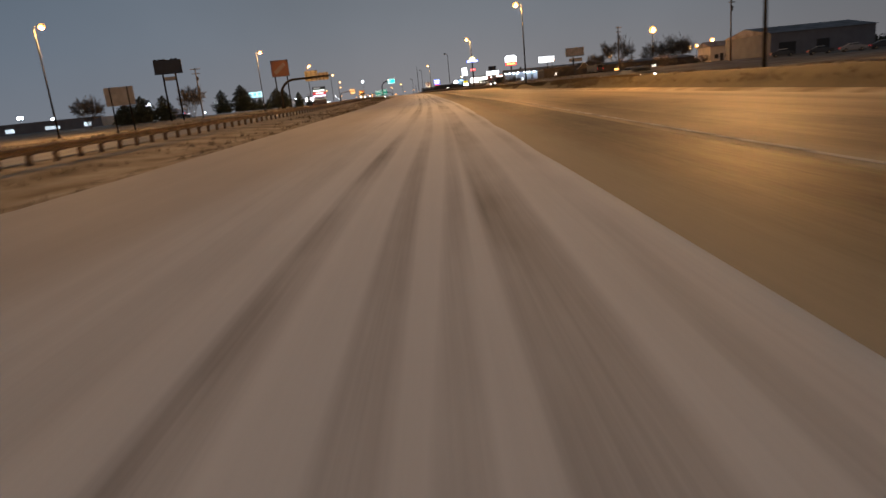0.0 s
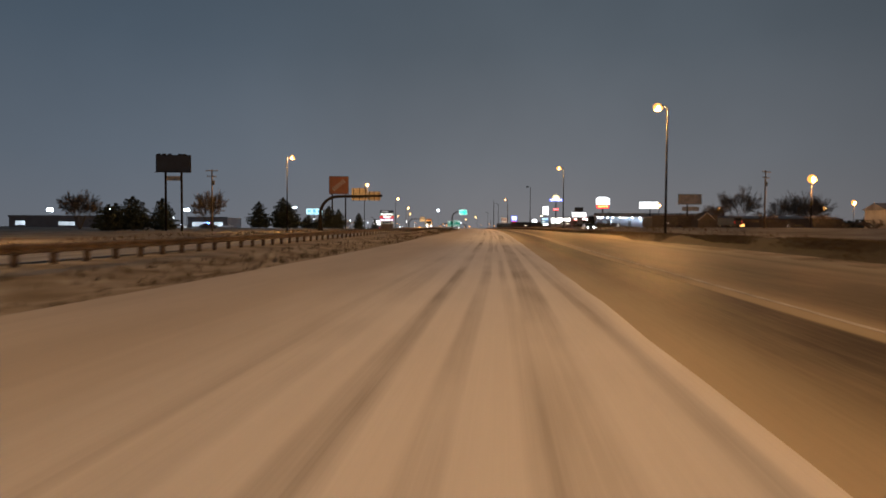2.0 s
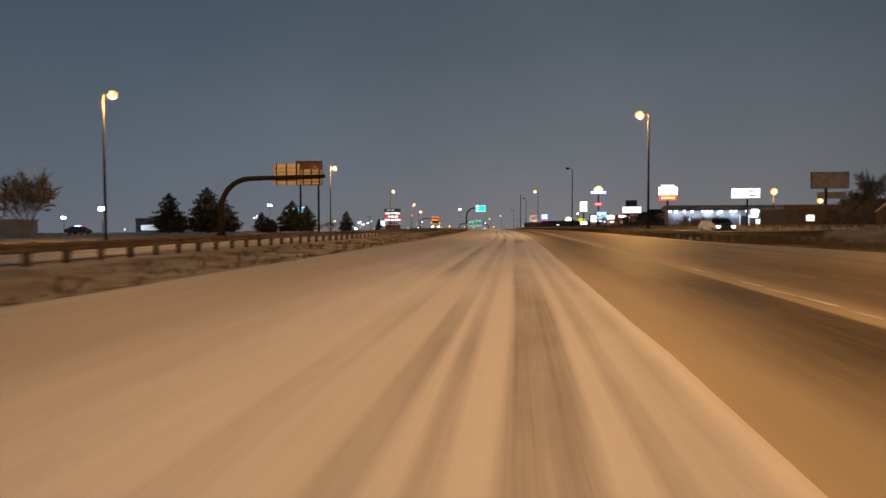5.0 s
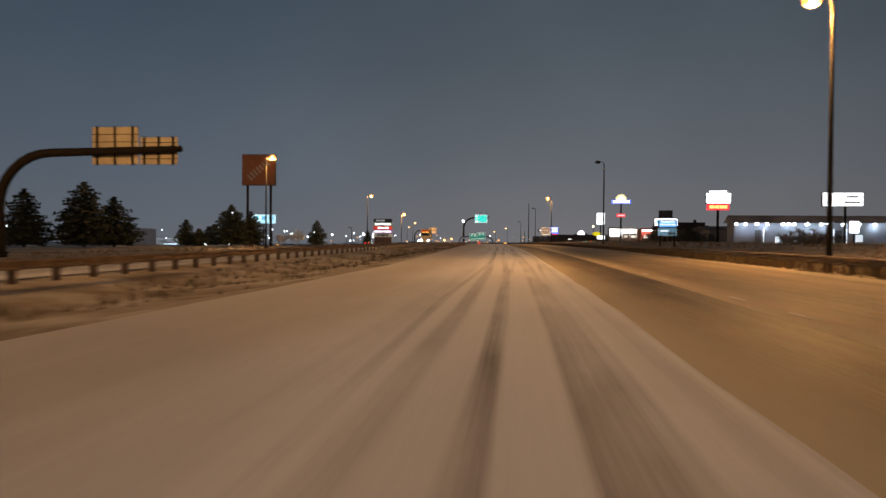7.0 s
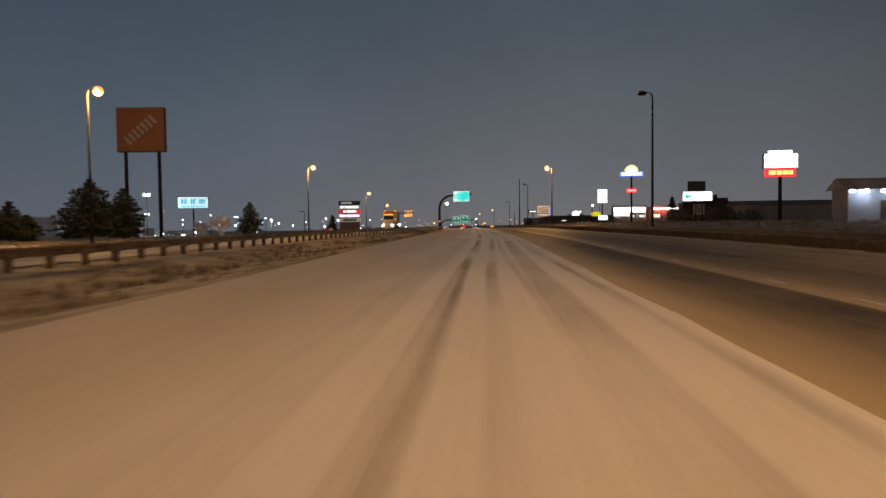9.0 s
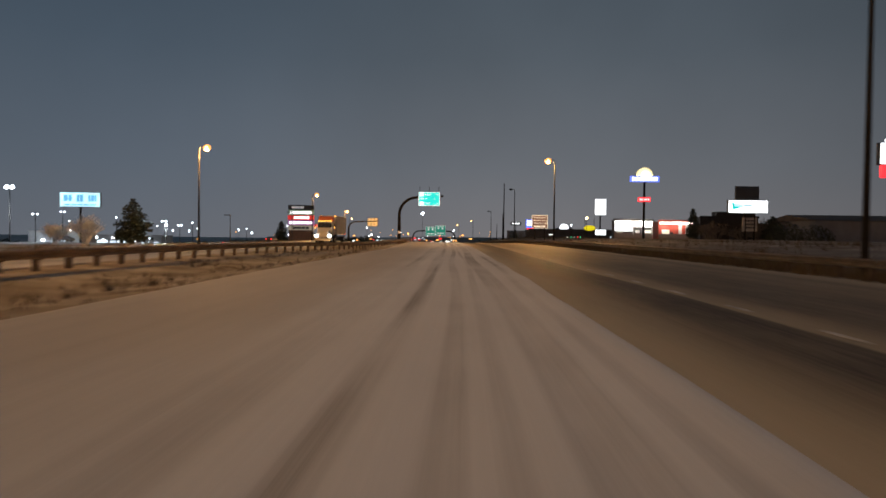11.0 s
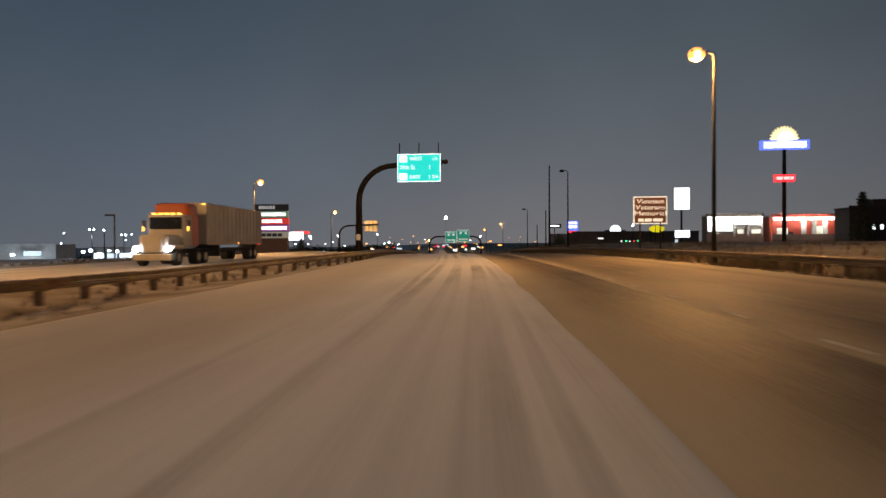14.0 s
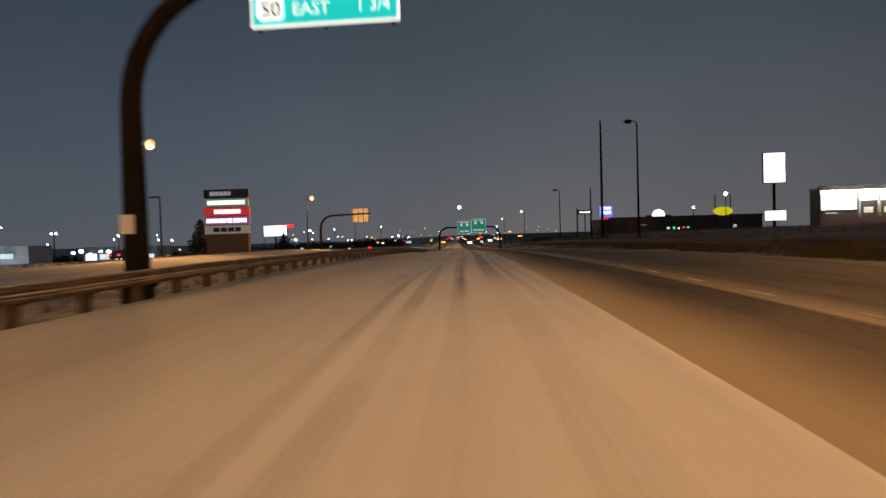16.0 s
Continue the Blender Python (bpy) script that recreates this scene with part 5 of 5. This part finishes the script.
part("door", box(mesh(), (0.9, 0.08, 1.8), (-0.5, -0.04, 0.9), 0, 0.01), DARK, sh)
wn2 = part("window", box(mesh(), (0.8, 0.08, 0.7), (0.9, -0.04, 1.3), 0, 0.01), DARK, sh)
part("pane", box(mesh(), (0.66, 0.03, 0.56), (0.9, -0.09, 1.3)), GLASS, wn2)
g = floor_at(58, 178)
vn = thing("van", "dark parked van on the lot beyond the bank", "van", "", (58, 178, g), 0.3)
vb = part("body", box(mesh(), (2.0, 5.0, 1.75), (0, 2.5, 1.3), 0, 0.18), CARDARK, vn)
part("rear_window", box(mesh(), (1.5, 0.05, 0.6), (0, -0.02, 1.7), 0, 0.02), GLASS, vb)
for s in (-1, 1):
    part("tail_light", box(mesh(), (0.16, 0.05, 0.5), (s * 0.85, -0.02, 1.1), 0, 0.02), PANEL_RED, vb)
    for yy in (0.9, 4.1):
        wv = part("wheel", tube(mesh(), (s * 0.78, yy, 0.35), (s * 0.99, yy, 0.35), 0.35, 0.35, 18), RUBBER, vn)
        part("rim", tube(mesh(), (s * 0.985, yy, 0.35), (s * 1.0, yy, 0.35), 0.2, 0.18, 12), ALU, wv)

# timber fence beside the exit
fn = thing("fence", "dark tall board fence beside the exit", "fence", "", (22.6, 452, floor_at(28, 452)))
for i in range(40):
    part("board", box(mesh(), (0.27, 0.04, 3.0 + 0.06 * math.sin(i * 2.3)), (0.15 + i * 0.3, 0, 1.45), 0.02 * math.sin(i * 5.1)), DARKWALL, fn)
for i in range(6):
    part("post", box(mesh(), (0.14, 0.14, 3.1), (i * 2.4, 0.12, 1.5)), WOODPOST, fn)


# ---- car-park lamps and far street lights ----
def lot_lamp(x, y, top, heads, mat=COOL_LENS, label="car-park lamp post with bright cool-white heads", size=0.3, wide=1.3):
    z0 = floor_at(x, y)
    h = top - z0
    t = thing("lot_lamp", label, "lamp post", "car-park lamps", (x, y, z0))
    part("pole", tube(mesh(), (0, 0, -0.1), (0, 0, h), 0.11, 0.07, 8), POLE_STEEL, t, smooth=True)
    for s in ((0,) if heads == 1 else (-0.55, 0.55)):
        hd = part("head", box(mesh(), (0.7, 0.4, 0.2), (s, 0, h + 0.05), 0, 0.03), DARK, t)
        part("lens", ball(mesh(), size, (s, -0.08, h - 0.10), (wide, 0.8, 0.6 * wide / 1.3 if wide > 1.2 else 1.0), 12, 6), mat, hd, "glowing lens")
    return t


for x, y, top, n, sz in ((-111.5, 249.6, 6.7, 2, 0.85), (-144.8, 270.4, 6.8, 2, 0.9), (-95.5, 270.7, 7.0, 2, 0.8), (-194, 396, 7.0, 2, 1.0), (-40.2, 330, 3.4, 1, 0.3), (-77, 345, 10.3, 2, 0.55), (-96, 380, 6.2, 2, 0.3), (-102, 400, 7.4, 2, 0.32), (-76, 380, 5.6, 1, 0.28),
                         (-66, 400, 4.8, 1, 0.3), (-58, 420, 3.4, 1, 0.3), (-88, 430, 5.6, 2, 0.35), (-92, 450, 4.5, 2, 0.38), (-72, 520, 5.8, 1, 0.4), (-60, 560, 4.8, 1, 0.4), (-46, 580, 5.6, 1, 0.5)):
    lot_lamp(x, y, top, n, size=sz * 0.72, wide=1.0)
for x, y, p in ((-111, 247, 3500), (-95, 268, 3000), (-144, 268, 3500), (-77, 343, 3500), (-88, 428.5, 2500), (-236, 590, 9000)):
    lamp_light("lot_light", (x, y, floor_at(x, y) + 6), p, COOL, 0.4)
lamp_light("lot_light", (-40.7, 329.0, 3.0), 5000, COOL, 0.4)
# Post added to give the light before the pale store a source.
lot_lamp(-236, 592, floor_at(-236, 592) + 6.6, 2, size=0.4, wide=1.0)
for x, y, top in ((74.0, 181.1, 12.0), (112, 328, 10.0), (59.6, 237, 8.4), (154.7, 323.8, 10.6), (150.5, 322.0, 10.0), (140, 278.7, 11.2)):
    # Yard globes oversized, with a pale ball in front, to draw their glare.
    yard = lot_lamp(x, y, top, 1, YARD_LENS, "orange sodium yard lamp on a post", size=0.62 if y < 240 and x < 70 else 0.9, wide=1.0)
    part("glare_core", ball(mesh(), 0.36 if y < 240 and x < 70 else 0.50, (0, -0.36 if y < 240 and x < 70 else -0.52, top - floor_at(x, y) - 0.10), (1.0, 0.9, 0.95), 12, 8), SODIUM_CORE, yard, "white ball drawn for the glare of the lamp")
for x, y, z, p in ((74.0, 179.9, 11.0, 9000), (59.6, 235.8, 7.4, 3500), (140, 277.4, 10.2, 7000), (112, 326.8, 9.0, 4000)):
    lamp_light("yard_light", (x, y, z), p, (1.0, 0.45, 0.13), 0.3)
# small lamps among the signs on the frontage side
for x, y, top, m, sz in ((47.6, 470, 6.5, COOL_LENS, 0.32), (51.4, 460, 8.9, SODIUM_CORE, 0.42), (66.5, 440, 4.9, YARD_LENS, 0.25)):
    lot_lamp(x, y, top, 1, m, "small lamp on a post among the roadside signs", size=sz, wide=1.0)
# unlit car-park poles
for x, y, top in ((-43.1, 366, 6.0), (-38.2, 398, 7.8)):
    z0 = floor_at(x, y)
    t = thing("lot_lamp", "dark unlit car-park lamp post with a flat head", "lamp post", "car-park lamps", (x, y, z0))
    part("pole", tube(mesh(), (0, 0, -0.1), (0, 0, top - z0), 0.12, 0.10, 8), DARK, t)
    part("head", box(mesh(), (1.3, 0.5, 0.22), (-0.65, 0, top - z0), 0, 0.03), DARK, t)

far_rnd = random.Random(5)
for x, y, top in ((-326, 760, 10.0), (-262, 745, 8.5), (-240, 700, 4.0), (-300, 720, 2.0), (-205, 690, 3.0), (-180, 660, 2.5), (-225, 780, 5.0), (-345, 700, 1.0), (-160, 700, 4.0), (-280, 820, 7.0), (-130, 640, 2.0), (-150, 800, 6.0), (-118, 720, 4.5)):
    lot_lamp(x, y, top, 1, COOL_LENS, "tall car-park lamp far off with cool-white heads", size=far_rnd.uniform(0.3, 0.6), wide=1.0)
# Lenses oversized to draw their glare as shape.
for i, x in enumerate((-305, -299, -292, -284, -278, -265, -254)):
    lot_lamp(x, 752, -4.6 + 1.3 * math.sin(i * 2.3), 2, COOL_LENS, "floodlight post before the showroom with dazzling heads", size=0.95 + 0.3 * math.sin(i * 1.7), wide=1.0)
# Lens oversized for the halo around this lamp.
lot_lamp(-28, 770, 20.0, 1, COOL_LENS, "very tall cool-white highway lamp far off", size=1.3, wide=1.0)
for i in range(52):
    y = 600 + 13 * i + far_rnd.uniform(-6, 6)
    off = far_rnd.choice((-150, -110, -84, -62, -48, -40, -26, 14, 20, 34, 48, 90, 140))
    lot_lamp(edge(y) + off, y, floor_at(edge(y) + off, y) + far_rnd.uniform(5, 14), 1, SODIUM_LENS if far_rnd.random() < 0.6 else COOL_LENS, "distant street lamp at the roadside", size=far_rnd.uniform(0.4, 0.7))


# ---- small lit signs and lamps of the town beyond the crest ----
TOWN = (("red", SIGN_RED), ("white", SIGN_WHITE), ("amber", SIGN_AMBER), ("pale blue", SIGN_PALE))
for i in range(44):
    y = far_rnd.uniform(620, 1000)
    u = far_rnd.uniform(-190, 40) if i % 3 else far_rnd.uniform(-14, 26)
    word, face = far_rnd.choice(TOWN)
    base, w, tall = floor_at(edge(y) + u, y), far_rnd.uniform(1.0, 3.2), far_rnd.uniform(0.5, 1.3)
    low = base + far_rnd.uniform(1.5, 6.0)
    pylon("town_sign", edge(y) + u, y, low, low + tall, w, "small " + word + " lit sign far off in the town", "store sign", 0.3, (0.0,), 0.12, 0.0, face, DARK)
# Lamps and their posts are added to brighten the dark far ground.
for x, y, p, c in ((-12, 640, 9000, SODIUM), (-34, 700, 12000, SODIUM), (-70, 760, 14000, COOL), (-20, 820, 14000, SODIUM), (-120, 690, 12000, COOL), (-60, 930, 16000, SODIUM)):
    lot_lamp(x, y + 1.2, floor_at(x, y) + 9.4, 1, SODIUM_LENS if c == SODIUM else COOL_LENS, "distant street lamp at the roadside", size=0.5, wide=1.0)
    lamp_light("far_fill_light", (x, y, floor_at(x, y) + 9), p, c, 0.4)


# ---- vehicles ----
def car(x, y, turn, paint, label, heads=False, tails=False, roof_snow=False, group=""):
    c = thing("car", label, "car", group, (x, y, floor_at(x, y)), turn)
    bm = mesh()
    side = [(-2.2, 0.32), (-2.25, 0.75), (-1.9, 0.95), (-1.25, 1.0), (-0.75, 1.42), (0.75, 1.46), (1.45, 1.05), (2.1, 0.98), (2.25, 0.62), (2.2, 0.32)]
    ra = [bm.verts.new((-0.86 + (0.10 if z > 1.1 else 0), yy, z)) for yy, z in side]
    rb = [bm.verts.new((0.86 - (0.10 if z > 1.1 else 0), yy, z)) for yy, z in side]
    for i in range(len(side)):
        j = (i + 1) % len(side)
        bm.faces.new((ra[i], ra[j], rb[j], rb[i]))
    bm.faces.new(ra[::-1])
    bm.faces.new(rb)
    bmesh.ops.bevel(bm, geom=bm.edges[:], offset=0.06, segments=2, affect="EDGES")
    body = part("body", bm, paint, c, smooth=False)
    part("windscreen", box(mesh(), (1.4, 0.5, 0.02), (0, -1.0, 1.235)), GLASS, body)
    for s in (-1, 1):
        part("side_window", box(mesh(), (0.02, 1.5, 0.30), (s * 0.80, 0.05, 1.22), 0, 0.01), GLASS, body)
        for yy in (-1.35, 1.4):
            w = part("wheel", tube(mesh(), (s * 0.74, yy, 0.32), (s * 0.90, yy, 0.32), 0.32, 0.32, 18), RUBBER, c)
            part("rim", tube(mesh(), (s * 0.895, yy, 0.32), (s * 0.915, yy, 0.32), 0.19, 0.17, 12), ALU, w)
        part("headlight", ball(mesh(), 0.13, (s * 0.62, -2.2, 0.68), (1.3, 0.6, 0.8), 10, 6), HEADLIGHT if heads else ALU, body)
        part("tail_light", box(mesh(), (0.34, 0.05, 0.16), (s * 0.62, 2.24, 0.78), 0, 0.02), TAIL if tails else PANEL_RED, body)
    if roof_snow:
        part("roof_snow", box(mesh(), (1.35, 1.4, 0.07), (0, 0.0, 1.49), 0, 0.03), WHITESHEET, c, "thin cap of snow")
    return c


car(21.5, 56.3, 0.02, CARDARK, "dark car with bright headlights on the frontage road", heads=True)
car(26.3, 168.9, 0.02, CARDARK, "dark car with dazzling headlights beyond the grass bank", heads=True)
for i, (x, y, t) in enumerate(((84, 124, 1.2), (88.5, 121, 1.15), (93, 119, 1.2), (97.5, 117, 1.1), (82, 133, 1.2))):
    car(x, y, t, CARGREY if i % 2 else CARDARK, "parked silver car with snow on its roof" if i % 2 else "parked dark car with snow on its roof", roof_snow=True, group="cars parked at the lot")
pc = car(-66.0, 217, 1.4, CARDARK, "dark patrol car with blue and red warning lights")
part("light_bar", box(mesh(), (1.1, 0.22, 0.12), (0, 0.1, 1.54), 0, 0.03), POLICE_BLUE, pc, "glowing blue warning bar")
part("red_beacon", box(mesh(), (0.5, 0.24, 0.13), (0.6, 0.1, 1.54), 0, 0.03), TAIL, pc)
car(-44.4, 400, 3.1, CARDARK, "dark car showing red tail lights in the car park", tails=True)
car(-92, 300, 1.6, CARGREY, "parked silver car with snow on its roof", roof_snow=True, group="cars parked at the lot")
car(-84, 372, 1.6, CARGREY, "parked silver car with snow on its roof", roof_snow=True, group="cars parked at the lot")

# tractor and trailer on the oncoming side, front towards us
TY, TX = 320.0, edge(320) - 20.5
tr = thing("lorry", "pale tractor unit with headlights, orange marker shine painted on, pulling a grimy trailer", "lorry", "", (TX, TY, floor_at(TX, TY)), 0.075)
cab = part("cab", box(mesh(), (2.3, 2.2, 2.1), (0, 3.0, 2.15), 0, 0.12), TRAILER, tr, "pale cab")
# Both orange boxes stand in for marker light on the trailer's front.
part("marker_lit_front", box(mesh(), (2.25, 1.6, 0.95), (0, 3.5, 3.5), 0, 0.25), ORANGE_SHINE, cab, "box coloured orange for the lit trailer front above the cab")
part("marker_lit_side", box(mesh(), (2.36, 1.0, 2.0), (0, 3.75, 2.2), 0, 0.06), ORANGE_SHINE, cab, "side panel coloured orange for the shine of a marker light")
part("bonnet", box(mesh(), (1.75, 2.2, 1.15), (0, 1.15, 1.35), 0, 0.18), TRAILER, cab)
part("grille", box(mesh(), (1.1, 0.08, 0.95), (0, 0.02, 1.3), 0, 0.03), ALU, cab, "bright metal grille")
part("bumper", box(mesh(), (2.4, 0.3, 0.42), (0, 0.05, 0.55), 0, 0.06), ALU, cab)
part("windscreen", box(mesh(), (2.0, 0.06, 0.75), (0, 1.88, 2.65), 0, 0.02), GLASS, cab)
for s in (-1, 1):
    part("headlight", ball(mesh(), 0.2, (s * 0.95, -0.05, 1.05), (1.1, 0.6, 0.9), 12, 8), HEADLIGHT, cab)
    part("mudguard", box(mesh(), (0.45, 1.4, 0.3), (s * 1.02, 1.0, 1.15), 0, 0.12), TRAILER, cab)
    part("mirror", box(mesh(), (0.22, 0.12, 0.5), (s * 1.42, 2.0, 2.6), 0, 0.04), DARK, cab)
    part("mirror_marker", box(mesh(), (0.1, 0.06, 0.3), (s * 1.42, 1.9, 2.3), 0, 0.02), MARKER, cab)
    part("stack", tube(mesh(), (s * 1.05, 4.2, 1.2), (s * 1.05, 4.2, 4.1), 0.08, 0.08, 10), ALU, cab, "chrome exhaust stack")
for x in (-0.8, -0.4, 0, 0.4, 0.8):
    part("roof_marker", box(mesh(), (0.26, 0.12, 0.12), (x, 2.05, 3.25), 0, 0.03), MARKER, cab, "amber roof marker")
trl = part("trailer", box(mesh(), (2.6, 13.2, 2.85), (0, 12.0, 2.72), 0, 0.05), TRAILER, tr, "grimy white box trailer")
for i in range(14):
    for s in (-1, 1):
        part("rib", box(mesh(), (0.03, 0.06, 2.6), (s * 1.315, 5.95 + i * 0.93, 2.72)), TRAILER, trl)
for s in (-1, 1):
    part("top_marker", box(mesh(), (0.22, 0.1, 0.1), (s * 1.1, 5.36, 4.05), 0, 0.02), MARKER, trl)
    part("side_rail", box(mesh(), (0.06, 13.0, 0.16), (s * 1.30, 12.0, 1.33), 0, 0.02), ALU, trl)
    part("side_marker", box(mesh(), (0.06, 0.18, 0.1), (s * 1.34, 12.0, 1.36), 0, 0.02), MARKER, trl)
    part("tail_light", box(mesh(), (0.3, 0.06, 0.16), (s * 1.0, 18.62, 1.3), 0, 0.02), TAIL, trl)
for yy, both in ((1.0, False), (4.2, True), (5.4, True), (15.6, True), (16.9, True)):
    for s in (-1, 1):
        w = part("wheel", tube(mesh(), (s * (0.85 if not both else 0.65), yy, 0.5), (s * 1.2, yy, 0.5), 0.5, 0.5, 20), RUBBER, tr)
        part("rim", tube(mesh(), (s * 1.19, yy, 0.5), (s * 1.22, yy, 0.5), 0.28, 0.25, 14), ALU, w)
part("chassis", box(mesh(), (0.9, 17.6, 0.3), (0, 9.2, 0.85), 0, 0.03), RUBBER, tr)
part("landing_leg", box(mesh(), (1.8, 0.2, 0.9), (0, 9.0, 0.85), 0, 0.03), DARK, tr)


# ---- lane dots, and dry grass standing out of the snow ----
def line_u(y):
    return 3.2 + 0.05 * math.sin(y * 0.02)


y = 321.6 - 3.4 * 52
while y < 440:
    c = spot(line_u(y), y, 0.006)
    if noise.noise(Vector((y * 0.21, 2, 0))) > -0.25:
        part("lane_dash", box(mesh(), (0.11, 1.0, 0.006), (c.x, c.y, c.z), math.atan((edge(y - 1) + line_u(y - 1) - edge(y + 1) - line_u(y + 1)) / 2)), LANE_PAINT, road)
    y += 3.4
y = -20.0
while y < 130:
    c = spot(line_u(y), y, 0.006)
    part("edge_stripe", box(mesh(), (0.12, 3.0, 0.006), (c.x, c.y, c.z), math.atan((edge(y - 1.5) + line_u(y - 1.5) - edge(y + 1.5) - line_u(y + 1.5)) / 3)), LANE_PAINT, road)
    y += 3.0


def tufts(name, label, bands, seed, count, mat=GRASS):
    rnd = random.Random(seed)
    verts, faces = [], []
    for _ in range(count):
        u0, u1, y0, y1, hh = rnd.choice(bands)
        u, y = rnd.uniform(u0, u1), rnd.uniform(y0, y1)
        dens = noise.noise(Vector((u * 0.35, y * 0.16, 7)))
        if dens < rnd.uniform(-0.35, 0.35):
            continue
        c = spot(u, y, -0.06)
        for _ in range(rnd.randint(5, 9)):
            a, ln = rnd.uniform(0, 6.28), hh * rnd.uniform(0.5, 1.2)
            b0 = c + Vector((rnd.uniform(-0.12, 0.12), rnd.uniform(-0.12, 0.12), 0))
            tip = b0 + Vector((math.cos(a) * ln * 0.5, math.sin(a) * ln * 0.5, ln))
            w = Vector((-math.sin(a), math.cos(a), 0)) * 0.014
            n = len(verts)
            verts += [b0 - w, b0 + w, tip]
            faces.append((n, n + 1, n + 2))
    me = bpy.data.meshes.new(name)
    me.from_pydata(verts, [], faces)
    me.materials.append(mat)
    ob = new(name, me)
    return tagged(ob, label, "grass", kind="stuff")


tufts("median_grass", "dry brown grass tufts standing out of the snowy median", [(-15.2, -9.5, 0, 300, 0.2), (-15.5, -11, 60, 400, 0.26)], 3, 5000)
tufts("bank_grass", "dry brown grass covering the roadside bank", [(11.6, 14.6, -20, 75, 0.16), (13.1, 15.0, 60, 98, 0.16), (11.0, 14.4, 100, 150, 0.16), (12.6, 17, 140, 420, 0.42), (10.8, 12.8, 150, 420, 0.18), (11.9, 13.3, 140, 400, 0.55)], 4, 36000)
tufts("field_grass", "dry brown grass in the fields beside the road", [(15, 34, 120, 440, 0.45), (-48, -34, 20, 440, 0.35)], 5, 12000)


# ---- the woods along the horizon ----
def far_woods(name, label, u0, u1, y0, y1, hh, count, seed):
    rnd = random.Random(seed)
    verts, faces = [], []
    for _ in range(count):
        f = rnd.random()
        y = y0 + (y1 - y0) * f + rnd.uniform(-25, 25)
        u = u0 + (u1 - u0) * f + rnd.uniform(-14, 14)
        g = Vector((edge(min(y, 1500)) + u, y, level(y) + lift(u, y)))
        top = hh * (0.55 + 0.45 * noise.noise(Vector((u * 0.03, y * 0.02, seed)))) * rnd.uniform(0.5, 1.1)
        for _ in range(9):
            c = g + Vector((rnd.uniform(-3.5, 3.5), rnd.uniform(-2, 2), top * rnd.uniform(0.0, 0.85)))
            n = len(verts)
            verts += [c + Vector((rnd.uniform(-1.6, 1.6), rnd.uniform(-1, 1), rnd.uniform(-1.2, 1.2))) for _ in range(3)]
            faces.append((n, n + 1, n + 2))
    me = bpy.data.meshes.new(name)
    me.from_pydata(verts, [], faces)
    me.materials.append(NEEDLES)
    return tagged(new(name, me), label, "woods", kind="stuff")


far_woods("far_woods", "dark belt of distant trees along the horizon", -60, -520, 980, 760, 15, 3600, 1)
far_woods("far_woods", "dark belt of distant trees along the horizon", -520, -330, 760, 120, 11.0, 2600, 2)
far_woods("far_woods", "dark belt of distant trees along the horizon", 60, 380, 760, 480, 7.0, 2200, 3)
far_woods("far_woods", "dark belt of distant trees along the horizon", 190, 260, 480, 60, 7.5, 1600, 4)
